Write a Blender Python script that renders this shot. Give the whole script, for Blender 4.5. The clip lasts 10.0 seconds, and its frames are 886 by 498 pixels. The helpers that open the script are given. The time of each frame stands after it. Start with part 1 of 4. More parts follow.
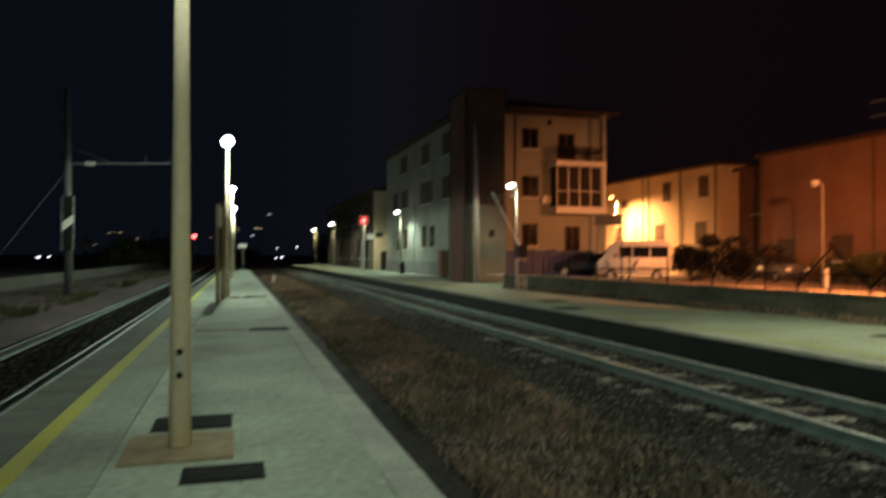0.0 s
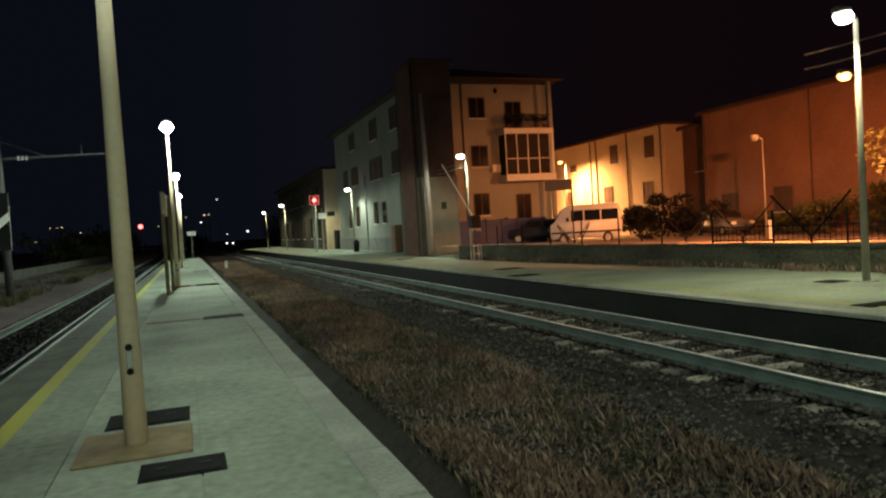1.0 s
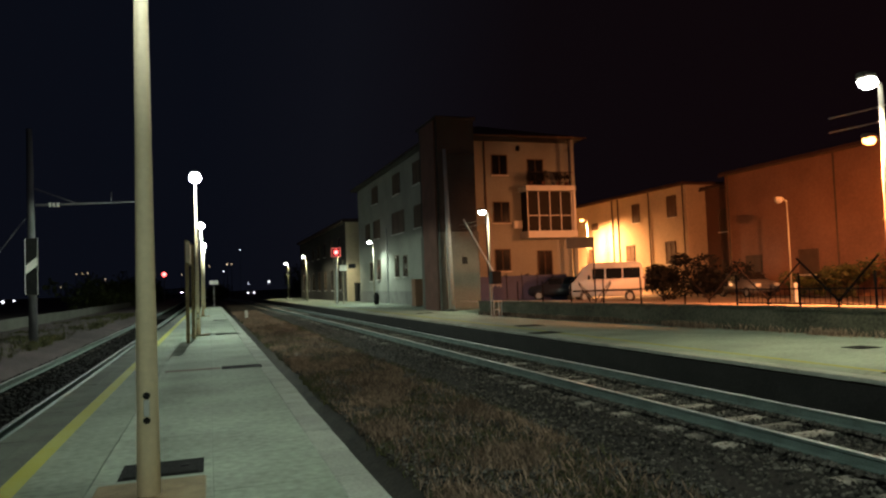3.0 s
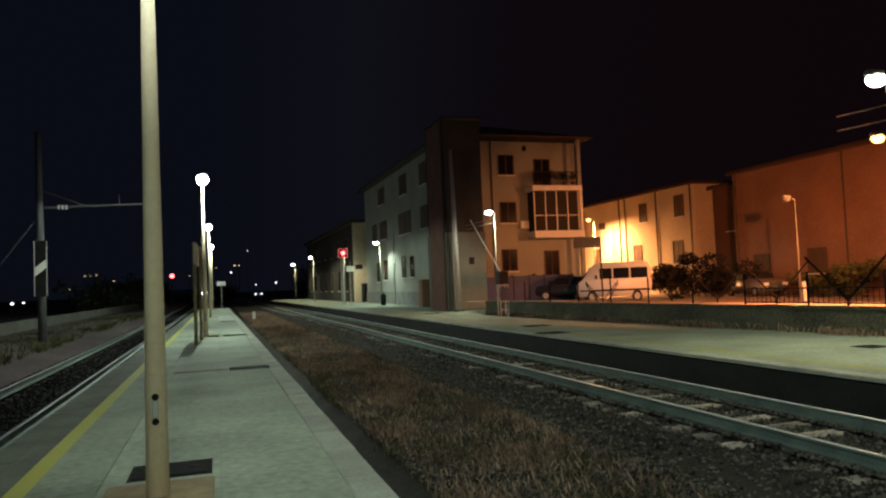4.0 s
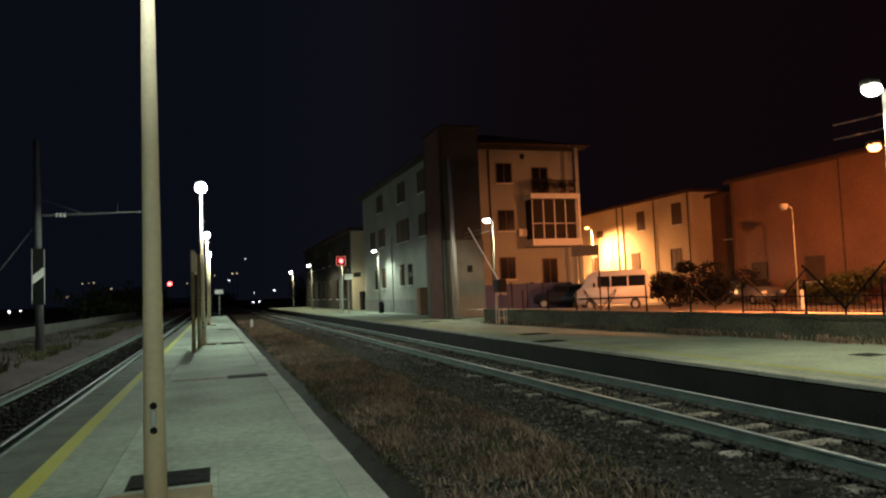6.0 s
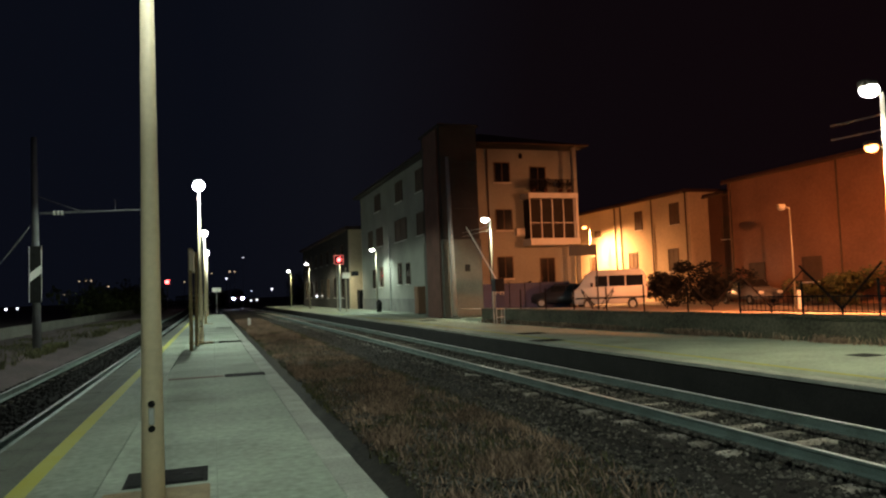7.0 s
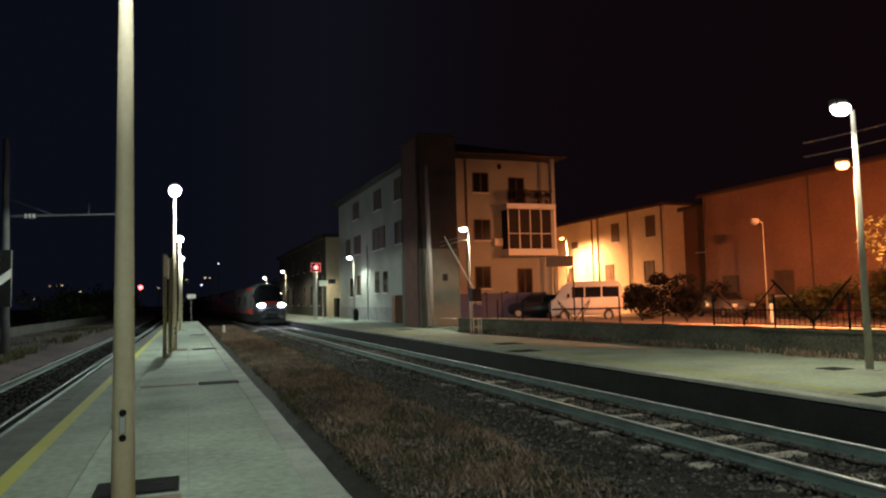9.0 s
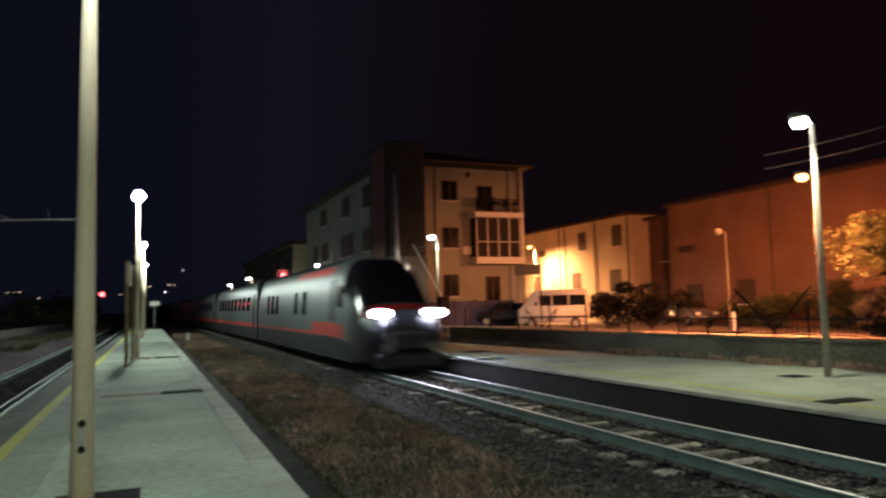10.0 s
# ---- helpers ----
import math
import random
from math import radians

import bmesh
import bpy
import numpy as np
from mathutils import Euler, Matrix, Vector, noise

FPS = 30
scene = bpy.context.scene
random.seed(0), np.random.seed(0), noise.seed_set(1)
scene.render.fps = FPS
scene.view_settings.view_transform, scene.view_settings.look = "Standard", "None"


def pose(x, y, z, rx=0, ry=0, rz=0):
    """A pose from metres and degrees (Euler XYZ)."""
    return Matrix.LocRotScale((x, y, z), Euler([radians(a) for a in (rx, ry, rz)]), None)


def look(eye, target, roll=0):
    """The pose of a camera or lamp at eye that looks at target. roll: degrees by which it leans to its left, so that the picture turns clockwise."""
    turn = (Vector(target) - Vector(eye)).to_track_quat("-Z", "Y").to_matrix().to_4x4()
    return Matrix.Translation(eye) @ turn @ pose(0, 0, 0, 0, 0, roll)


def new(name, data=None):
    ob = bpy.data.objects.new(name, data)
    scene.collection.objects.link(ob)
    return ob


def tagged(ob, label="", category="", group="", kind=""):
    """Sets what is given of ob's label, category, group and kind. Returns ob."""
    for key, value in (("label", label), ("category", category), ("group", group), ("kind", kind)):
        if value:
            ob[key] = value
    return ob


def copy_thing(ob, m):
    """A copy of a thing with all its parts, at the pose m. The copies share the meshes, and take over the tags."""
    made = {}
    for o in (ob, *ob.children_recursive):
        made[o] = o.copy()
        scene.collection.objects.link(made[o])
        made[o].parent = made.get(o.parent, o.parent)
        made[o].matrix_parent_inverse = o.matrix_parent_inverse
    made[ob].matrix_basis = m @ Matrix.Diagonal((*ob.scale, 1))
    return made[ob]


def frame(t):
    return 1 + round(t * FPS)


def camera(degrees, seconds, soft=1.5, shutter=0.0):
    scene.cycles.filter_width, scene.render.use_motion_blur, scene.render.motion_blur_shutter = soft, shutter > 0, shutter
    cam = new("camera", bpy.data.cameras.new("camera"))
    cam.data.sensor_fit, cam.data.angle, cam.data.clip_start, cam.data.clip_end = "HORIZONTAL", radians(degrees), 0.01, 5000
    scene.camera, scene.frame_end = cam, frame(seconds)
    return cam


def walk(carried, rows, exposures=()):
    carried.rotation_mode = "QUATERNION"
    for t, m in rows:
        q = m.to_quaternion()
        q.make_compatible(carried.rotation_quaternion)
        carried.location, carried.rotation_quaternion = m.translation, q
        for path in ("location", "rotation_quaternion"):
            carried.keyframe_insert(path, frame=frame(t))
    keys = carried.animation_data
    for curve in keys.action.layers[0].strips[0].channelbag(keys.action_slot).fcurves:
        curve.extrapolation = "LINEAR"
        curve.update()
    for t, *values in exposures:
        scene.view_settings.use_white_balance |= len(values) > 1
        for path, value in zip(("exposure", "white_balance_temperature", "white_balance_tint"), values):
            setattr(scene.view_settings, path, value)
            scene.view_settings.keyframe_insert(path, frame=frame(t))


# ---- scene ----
# camera: seconds, place, pitch, roll, yaw
cam = camera(64.3, 10.0, soft=2.2, shutter=1.0)
PATH = [
    (0.00, -0.032, -0.057, 1.582, 0.465, -0.102, -16.294),
    (0.20, -0.038, -0.064, 1.595, 1.642, -0.072, -17.618),
    (0.30, -0.030, -0.077, 1.587, 1.693, 0.427, -18.017),
    (0.50, -0.026, -0.109, 1.590, 0.873, 1.070, -17.464),
    (0.70, -0.037, -0.086, 1.602, 0.615, 1.089, -18.729),
    (0.80, -0.025, -0.043, 1.596, 1.210, 1.135, -20.839),
    (1.00, 0.008, -0.007, 1.586, -1.819, 3.491, -20.015),
    (1.20, -0.019, 0.005, 1.591, 0.404, 1.352, -20.928),
    (1.30, -0.020, 0.040, 1.594, 0.393, 0.825, -20.726),
    (1.50, -0.012, -0.003, 1.590, 1.688, 1.058, -20.157),
    (1.70, -0.004, -0.050, 1.614, 2.560, 0.197, -20.660),
    (2.00, -0.003, -0.033, 1.605, 3.132, 0.358, -19.965),
    (2.50, -0.000, 0.018, 1.590, 2.868, 1.521, -19.129),
    (4.00, -0.000, 0.011, 1.593, 2.773, 2.333, -17.828),
    (4.50, 0.000, 0.000, 1.600, 3.200, 2.300, -18.200),
    (5.00, -0.006, -0.007, 1.601, 3.268, 1.890, -17.718),
    (5.50, -0.004, -0.003, 1.599, 3.437, 2.386, -17.909),
    (7.00, -0.015, -0.012, 1.602, 3.321, 2.131, -18.176),
    (7.50, -0.013, -0.008, 1.601, 3.435, 2.182, -17.939),
    (8.00, -0.016, -0.004, 1.604, 3.547, 1.627, -18.124),
    (8.50, -0.018, -0.019, 1.611, 3.983, 1.375, -18.685),
    (9.00, -0.019, -0.017, 1.613, 4.002, 1.448, -20.022),
    (9.50, -0.023, -0.016, 1.611, 4.185, 1.085, -20.151),
    (10.00, -0.019, -0.013, 1.619, 4.571, 1.316, -22.607),
]
# the film's white balance drifts a little towards magenta as the train comes
BALANCE = [(0.0, 0.24, 6750, 21), (2.5, 0.26, 6600, 24), (8.0, 0.28, 6550, 27), (9.0, 0.32, 6400, 31), (10.0, 0.40, 6350, 32)]
walk(cam, [(t, pose(x, y, z, 90 + p, r, w)) for t, x, y, z, p, r, w in PATH], BALANCE)

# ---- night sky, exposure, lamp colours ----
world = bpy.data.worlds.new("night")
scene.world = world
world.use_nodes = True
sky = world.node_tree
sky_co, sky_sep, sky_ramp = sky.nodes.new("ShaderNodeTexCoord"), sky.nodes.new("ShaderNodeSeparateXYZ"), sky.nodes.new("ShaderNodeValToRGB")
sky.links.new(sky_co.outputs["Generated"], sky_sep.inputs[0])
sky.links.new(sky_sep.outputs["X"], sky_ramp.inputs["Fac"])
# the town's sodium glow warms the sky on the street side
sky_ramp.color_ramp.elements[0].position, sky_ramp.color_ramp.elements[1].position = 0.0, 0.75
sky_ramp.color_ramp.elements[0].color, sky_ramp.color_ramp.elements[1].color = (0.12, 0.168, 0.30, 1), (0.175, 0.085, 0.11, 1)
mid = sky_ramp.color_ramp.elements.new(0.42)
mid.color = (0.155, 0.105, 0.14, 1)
# lighter step: glare around the platform lamps is put into the sky colour
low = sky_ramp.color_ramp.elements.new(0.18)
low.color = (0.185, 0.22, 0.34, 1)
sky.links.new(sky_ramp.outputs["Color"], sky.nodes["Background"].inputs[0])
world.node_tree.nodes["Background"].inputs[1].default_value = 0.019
LED = (0.74, 1.0, 0.76)
WARM_LED = (0.92, 0.98, 0.62)


def lamp_light(x, y, z, watts, colour, size=0.12, aim=None, cone=150, blend=0.9):
    data = bpy.data.lights.new("lamp_light", "SPOT")
    data.energy, data.color, data.shadow_soft_size = watts, colour, size
    data.spot_size, data.spot_blend = radians(cone), blend
    ob = new("lamp_light", data)
    ob.matrix_world = look((x, y, z), aim or (x + 0.01, y, z - 5))
    return ob


# ---- materials ----
def mat(name, base, rough=0.8, vary=0.25, scale=1.0, bump=0.2, metal=0.0, second=None, fine=18.0, spec=0.4, world_space=False):
    m = bpy.data.materials.new(name)
    m.use_nodes = True
    nt = m.node_tree
    b = nt.nodes["Principled BSDF"]
    b.inputs["Roughness"].default_value, b.inputs["Metallic"].default_value = rough, metal
    b.inputs["Specular IOR Level"].default_value = spec
    co = nt.nodes.new("ShaderNodeTexCoord")
    geo = nt.nodes.new("ShaderNodeNewGeometry")
    big, small = nt.nodes.new("ShaderNodeTexNoise"), nt.nodes.new("ShaderNodeTexNoise")
    big.inputs["Scale"].default_value, small.inputs["Scale"].default_value = scale, scale * fine
    big.inputs["Detail"].default_value, small.inputs["Detail"].default_value = 5, 4
    for n in (big, small):
        nt.links.new(geo.outputs["Position"] if world_space else co.outputs["Object"], n.inputs["Vector"])
    mix = nt.nodes.new("ShaderNodeMix")
    mix.inputs["Factor"].default_value = 0.45
    nt.links.new(big.outputs["Fac"], mix.inputs["A"])
    nt.links.new(small.outputs["Fac"], mix.inputs["B"])
    ramp = nt.nodes.new("ShaderNodeValToRGB")
    dark = [c * (1 - vary) for c in base]
    light = list(second) if second else [min(1, c * (1 + vary)) for c in base]
    ramp.color_ramp.elements[0].position, ramp.color_ramp.elements[1].position = 0.34, 0.66
    ramp.color_ramp.elements[0].color, ramp.color_ramp.elements[1].color = (*dark, 1), (*light, 1)
    nt.links.new(mix.outputs["Result"], ramp.inputs["Fac"])
    nt.links.new(ramp.outputs["Color"], b.inputs["Base Color"])
    if bump:
        bp = nt.nodes.new("ShaderNodeBump")
        bp.inputs["Strength"].default_value, bp.inputs["Distance"].default_value = bump, 0.02
        nt.links.new(small.outputs["Fac"], bp.inputs["Height"])
        nt.links.new(bp.outputs["Normal"], b.inputs["Normal"])
    return m


def glow(name, colour, strength):
    m = bpy.data.materials.new(name)
    m.use_nodes = True
    b = m.node_tree.nodes["Principled BSDF"]
    b.inputs["Base Color"].default_value = (*[0.8 * c for c in colour], 1)
    b.inputs["Emission Color"].default_value = (*colour, 1)
    b.inputs["Emission Strength"].default_value = strength
    return m


def per_piece(m, amount=0.3):
    """Each piece gets a slightly different tone."""
    nt = m.node_tree
    b = nt.nodes["Principled BSDF"]
    src = b.inputs["Base Color"].links[0].from_socket
    info, hsv, mr = nt.nodes.new("ShaderNodeObjectInfo"), nt.nodes.new("ShaderNodeHueSaturation"), nt.nodes.new("ShaderNodeMapRange")
    mr.inputs["To Min"].default_value, mr.inputs["To Max"].default_value = 1 - amount, 1 + amount
    nt.links.new(info.outputs["Random"], mr.inputs["Value"])
    nt.links.new(mr.outputs["Result"], hsv.inputs["Value"])
    nt.links.new(src, hsv.inputs["Color"])
    nt.links.new(hsv.outputs["Color"], b.inputs["Base Color"])
    return m


def per_island(m, amount=0.5):
    nt = m.node_tree
    b = nt.nodes["Principled BSDF"]
    src = b.inputs["Base Color"].links[0].from_socket
    info, hsv, mr = nt.nodes.new("ShaderNodeNewGeometry"), nt.nodes.new("ShaderNodeHueSaturation"), nt.nodes.new("ShaderNodeMapRange")
    mr.inputs["To Min"].default_value, mr.inputs["To Max"].default_value = 1 - amount, 1 + amount
    nt.links.new(info.outputs["Random Per Island"], mr.inputs["Value"])
    nt.links.new(mr.outputs["Result"], hsv.inputs["Value"])
    nt.links.new(src, hsv.inputs["Color"])
    nt.links.new(hsv.outputs["Color"], b.inputs["Base Color"])
    return m


M_PAVE = per_piece(mat("platform_concrete", (0.272, 0.322, 0.252), 0.85, 0.32, 0.7, 0.3, fine=16, world_space=True), 0.05)
M_PAVEDIM = per_piece(mat("darker_platform_concrete", (0.21, 0.251, 0.194), 0.85, 0.34, 0.7, 0.3, fine=16, world_space=True), 0.06)
M_COPING = per_piece(mat("coping_concrete", (0.315, 0.335, 0.285), 0.85, 0.3, 1.6, 0.3, world_space=True), 0.10)
M_EDGEDARK = per_piece(mat("dark_edge_concrete", (0.085, 0.096, 0.076), 0.88, 0.35, 1.6, 0.3, world_space=True), 0.10)
M_DUCT = mat("reddish_mortar", (0.17, 0.125, 0.10), 0.9, 0.3, 3.0, 0.3)
# near black: the shade below the platform edge is put into this colour
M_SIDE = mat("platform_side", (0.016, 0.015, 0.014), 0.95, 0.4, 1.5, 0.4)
M_YELLOW = mat("worn_yellow_paint", (0.44, 0.41, 0.025), 0.75, 0.2, 2.2, 0.2, second=(0.36, 0.37, 0.09))
M_SOIL = mat("dry_earth", (0.045, 0.032, 0.023), 0.95, 0.5, 0.9, 0.7, second=(0.12, 0.085, 0.057), fine=9)
M_BANK = mat("reddish_bank_soil", (0.05, 0.034, 0.036), 0.95, 0.4, 0.5, 0.6, second=(0.095, 0.064, 0.066))
# earth darkened: the platform edge's shadow is put into this colour
M_FOOTSHADE = mat("foot_shade_earth", (0.022, 0.019, 0.014), 0.95, 0.5, 1.4, 0.7, second=(0.045, 0.036, 0.026), fine=9)
M_BALLAST = mat("ballast", (0.026, 0.022, 0.019), 0.95, 0.5, 4.0, 0.9)
M_STONE = per_island(mat("ballast_stone", (0.065, 0.058, 0.05), 0.9, 0.45, 3.0, 0.3, second=(0.14, 0.128, 0.11)), 0.9)
M_GRASS = per_island(mat("dry_grass", (0.115, 0.077, 0.055), 0.9, 0.35, 0.4, 0.0, second=(0.36, 0.245, 0.175)), 0.7)
M_WEED = per_island(mat("green_weed", (0.075, 0.075, 0.032), 0.9, 0.35, 0.6, 0.0), 0.5)
M_RAILSIDE = mat("dusty_rail_side", (0.10, 0.145, 0.13), 0.58, 0.4, 3.0, 0.3)
M_DARKSTONE = per_island(mat("near_black_stone", (0.008, 0.007, 0.007), 0.9, 0.45, 3.0, 0.3, second=(0.017, 0.015, 0.015), spec=0.15), 0.6)
M_RAILTOP = mat("polished_rail_head", (0.86, 0.88, 0.86), 0.36, 0.12, 5.0, 0.05, metal=0.5)
M_RAILDULL = mat("dull_rail_head", (0.20, 0.195, 0.20), 0.62, 0.2, 5.0, 0.05, metal=0.7)
M_DARKBED = mat("near_black_bed", (0.010, 0.009, 0.009), 0.95, 0.5, 4.0, 0.9, spec=0.15)
M_DARKTIE = per_piece(mat("near_black_sleeper", (0.018, 0.016, 0.015), 0.9, 0.4, 4.0, 0.3, spec=0.1), 0.4)
M_CLIP = mat("rusty_fastening", (0.07, 0.06, 0.05), 0.8, 0.35, 6.0, 0.3)
M_SLEEPER = per_piece(mat("concrete_sleeper", (0.10, 0.09, 0.08), 0.9, 0.75, 4.0, 0.3, second=(0.46, 0.42, 0.36), fine=5, world_space=True), 0.5)
M_POLE = mat("cream_painted_steel", (0.68, 0.57, 0.40), 0.55, 0.10, 1.2, 0.08)
M_GALV = mat("galvanised_steel", (0.34, 0.355, 0.345), 0.5, 0.15, 3.0, 0.08, metal=0.3)
M_POST = mat("weathered_lamp_post", (0.25, 0.225, 0.17), 0.65, 0.2, 3.0, 0.08)
M_MAST = mat("dull_mast_steel", (0.10, 0.098, 0.105), 0.7, 0.2, 3.0, 0.08)
M_DARKMETAL = mat("dark_painted_metal", (0.016, 0.015, 0.017), 0.7, 0.3, 3.0, 0.1, spec=0.2)
M_STRUT = mat("near_black_steel", (0.010, 0.009, 0.010), 0.95, 0.3, 3.0, 0.1, spec=0.03)
M_BLACK = mat("black_iron_cover", (0.014, 0.014, 0.014), 0.9, 0.3, 6.0, 0.4, spec=0.1)
M_PAD = mat("rusty_base_plate", (0.25, 0.19, 0.10), 0.8, 0.35, 5.0, 0.4)
M_PLASTER = mat("grey_plaster", (0.285, 0.295, 0.26), 0.9, 0.18, 0.5, 0.25)
M_BOARD = mat("dull_sign_board", (0.055, 0.055, 0.05), 0.8, 0.2, 2.0, 0.1)
M_PLINTH = mat("dark_plinth", (0.20, 0.20, 0.19), 0.9, 0.25, 1.0, 0.3)
M_TOWER = mat("brown_brick_cladding", (0.04, 0.036, 0.032), 0.9, 0.3, 1.0, 0.3)
M_BRICKRED = mat("reddish_cladding", (0.13, 0.058, 0.044), 0.9, 0.3, 1.2, 0.3)
M_ANNEX = mat("stained_concrete", (0.105, 0.105, 0.09), 0.9, 0.3, 0.6, 0.35)
M_OCHRE = mat("ochre_plaster", (0.56, 0.47, 0.33), 0.9, 0.16, 0.4, 0.25)
M_BROWNP = mat("brown_plaster", (0.26, 0.14, 0.088), 0.9, 0.2, 0.4, 0.25)
# plaster of the set-back house, with its shadow put into the colour
M_SHADEP = mat("shade_dark_plaster", (0.13, 0.07, 0.045), 0.9, 0.25, 0.4, 0.25)
M_BOOM = mat("fresh_white_paint", (0.88, 0.88, 0.86), 0.45, 0.05, 2.0, 0.0)
M_WHITE = mat("white_paint", (0.74, 0.73, 0.68), 0.7, 0.1, 2.0, 0.1)
M_GLASS = mat("dark_window_glass", (0.012, 0.013, 0.015), 0.08, 0.2, 1.0, 0.0, spec=0.6)
M_VGLASS = mat("dusty_window_glass", (0.02, 0.016, 0.013), 0.55, 0.3, 1.0, 0.0, spec=0.12)
M_SHUTTER = mat("brown_shutter", (0.10, 0.065, 0.04), 0.7, 0.25, 2.0, 0.15)
M_ROOF = mat("clay_roof_tile", (0.06, 0.035, 0.028), 0.9, 0.3, 1.5, 0.4)
M_ASPHALT = mat("pale_asphalt", (0.235, 0.19, 0.16), 0.9, 0.25, 0.6, 0.4)
M_WALLSTONE = mat("mossy_wall_stone", (0.05, 0.052, 0.034), 0.95, 0.55, 0.8, 0.5, second=(0.115, 0.108, 0.076))
M_VAN = mat("white_car_paint", (0.72, 0.71, 0.68), 0.3, 0.06, 1.0, 0.0, spec=0.5)
M_RUBBER = mat("black_rubber", (0.02, 0.02, 0.02), 0.8, 0.2, 5.0, 0.1)
M_LEAF = per_island(mat("green_leaf", (0.04, 0.05, 0.014), 0.6, 0.35, 1.0, 0.0), 0.5)
# shade of the backlit bushes is put into this near-black leaf colour
M_SHADELEAF = per_island(mat("shade_dark_leaf", (0.013, 0.013, 0.012), 0.7, 0.35, 1.0, 0.0, spec=0.2), 0.5)
M_LEAFY = per_island(mat("yellowing_leaf", (0.062, 0.066, 0.02), 0.6, 0.35, 1.0, 0.0), 0.5)
M_BARK = mat("bark", (0.09, 0.07, 0.05), 0.95, 0.35, 4.0, 0.6)
M_BLUE = mat("blue_panel", (0.03, 0.042, 0.11), 0.6, 0.2, 1.0, 0.1)
M_TRAINW = mat("silver_train_paint", (0.072, 0.086, 0.085), 0.42, 0.08, 0.8, 0.0, spec=0.5)
M_TRAINR = mat("red_train_paint", (0.42, 0.03, 0.02), 0.42, 0.08, 0.8, 0.0, spec=0.5)
M_TRAING = mat("dark_grey_train_paint", (0.016, 0.018, 0.022), 0.5, 0.15, 0.8, 0.0, spec=0.2)
M_HEAD = glow("headlight_glass", (0.78, 0.90, 1.0), 210.0)
M_LED = glow("led_lens", (0.85, 1.0, 0.93), 60.0)
M_ARMLED = glow("arm_led_lens", (0.88, 1.0, 0.88), 18.0)
M_SOD = glow("sodium_lens", (1.0, 0.36, 0.09), 9.0)
M_RED = glow("red_signal_lens", (1.0, 0.09, 0.08), 8.0)
# no lamp itself: the red lens light on the rim is put in as emission
M_REDRIM = glow("red_glow_rim", (1.0, 0.2, 0.16), 0.5)
M_FARW = glow("far_lamp_white", (0.85, 0.92, 1.0), 2.2)
M_FARY = glow("far_lamp_warm", (1.0, 0.75, 0.4), 0.81)


# ---- mesh helpers ----
def part(name, bm, material, parent=None, label="", smooth=False):
    me = bpy.data.meshes.new(name)
    bm.to_mesh(me)
    bm.free()
    me.materials.append(material)
    if smooth:
        for p in me.polygons:
            p.use_smooth = True
    ob = new(name, me)
    if parent:
        ob.parent = parent
    if label:
        ob["label"] = label
    return ob


def share(name, me, parent, m):
    ob = new(name, me)
    ob.parent = parent
    ob.matrix_basis = m
    return ob


def thing(name, label, category, group="", kind="", m=None):
    ob = tagged(new(name), label, category, group, kind)
    if m:
        ob.matrix_basis = m
    return ob


def box(x0, x1, y0, y1, z0, z1, bevel=0.0, bm=None):
    bm = bm or bmesh.new()
    r = bmesh.ops.create_cube(bm, size=1)
    bmesh.ops.scale(bm, vec=(x1 - x0, y1 - y0, z1 - z0), verts=r["verts"])
    bmesh.ops.translate(bm, vec=((x0 + x1) / 2, (y0 + y1) / 2, (z0 + z1) / 2), verts=r["verts"])
    if bevel:
        edges = list({e for v in r["verts"] for e in v.link_edges})
        bmesh.ops.bevel(bm, geom=edges, offset=bevel, segments=1, affect="EDGES")
    return bm


def tube(a, b, r0, r1=None, n=12, bm=None):
    bm = bm or bmesh.new()
    a, b = Vector(a), Vector(b)
    d = b - a
    r = bmesh.ops.create_cone(bm, cap_ends=True, segments=n, radius1=r0, radius2=r0 if r1 is None else r1, depth=d.length)
    m = Matrix.Translation((a + b) / 2) @ d.to_track_quat("Z", "Y").to_matrix().to_4x4()
    bmesh.ops.transform(bm, matrix=m, verts=r["verts"])
    return bm


def ball(c, rx, ry, rz, bm=None, n=12):
    bm = bm or bmesh.new()
    r = bmesh.ops.create_uvsphere(bm, u_segments=n, v_segments=max(6, n // 2), radius=1)
    bmesh.ops.scale(bm, vec=(rx, ry, rz), verts=r["verts"])
    bmesh.ops.translate(bm, vec=c, verts=r["verts"])
    return bm


def pymesh(name, verts, faces, material, kind="", label="", category="", parent=None, smooth=False):
    me = bpy.data.meshes.new(name)
    me.from_pydata(verts, [], faces)
    me.materials.append(material)
    if smooth:
        for p in me.polygons:
            p.use_smooth = True
    ob = new(name, me)
    if parent:
        ob.parent = parent
    return tagged(ob, label, category, "", kind)


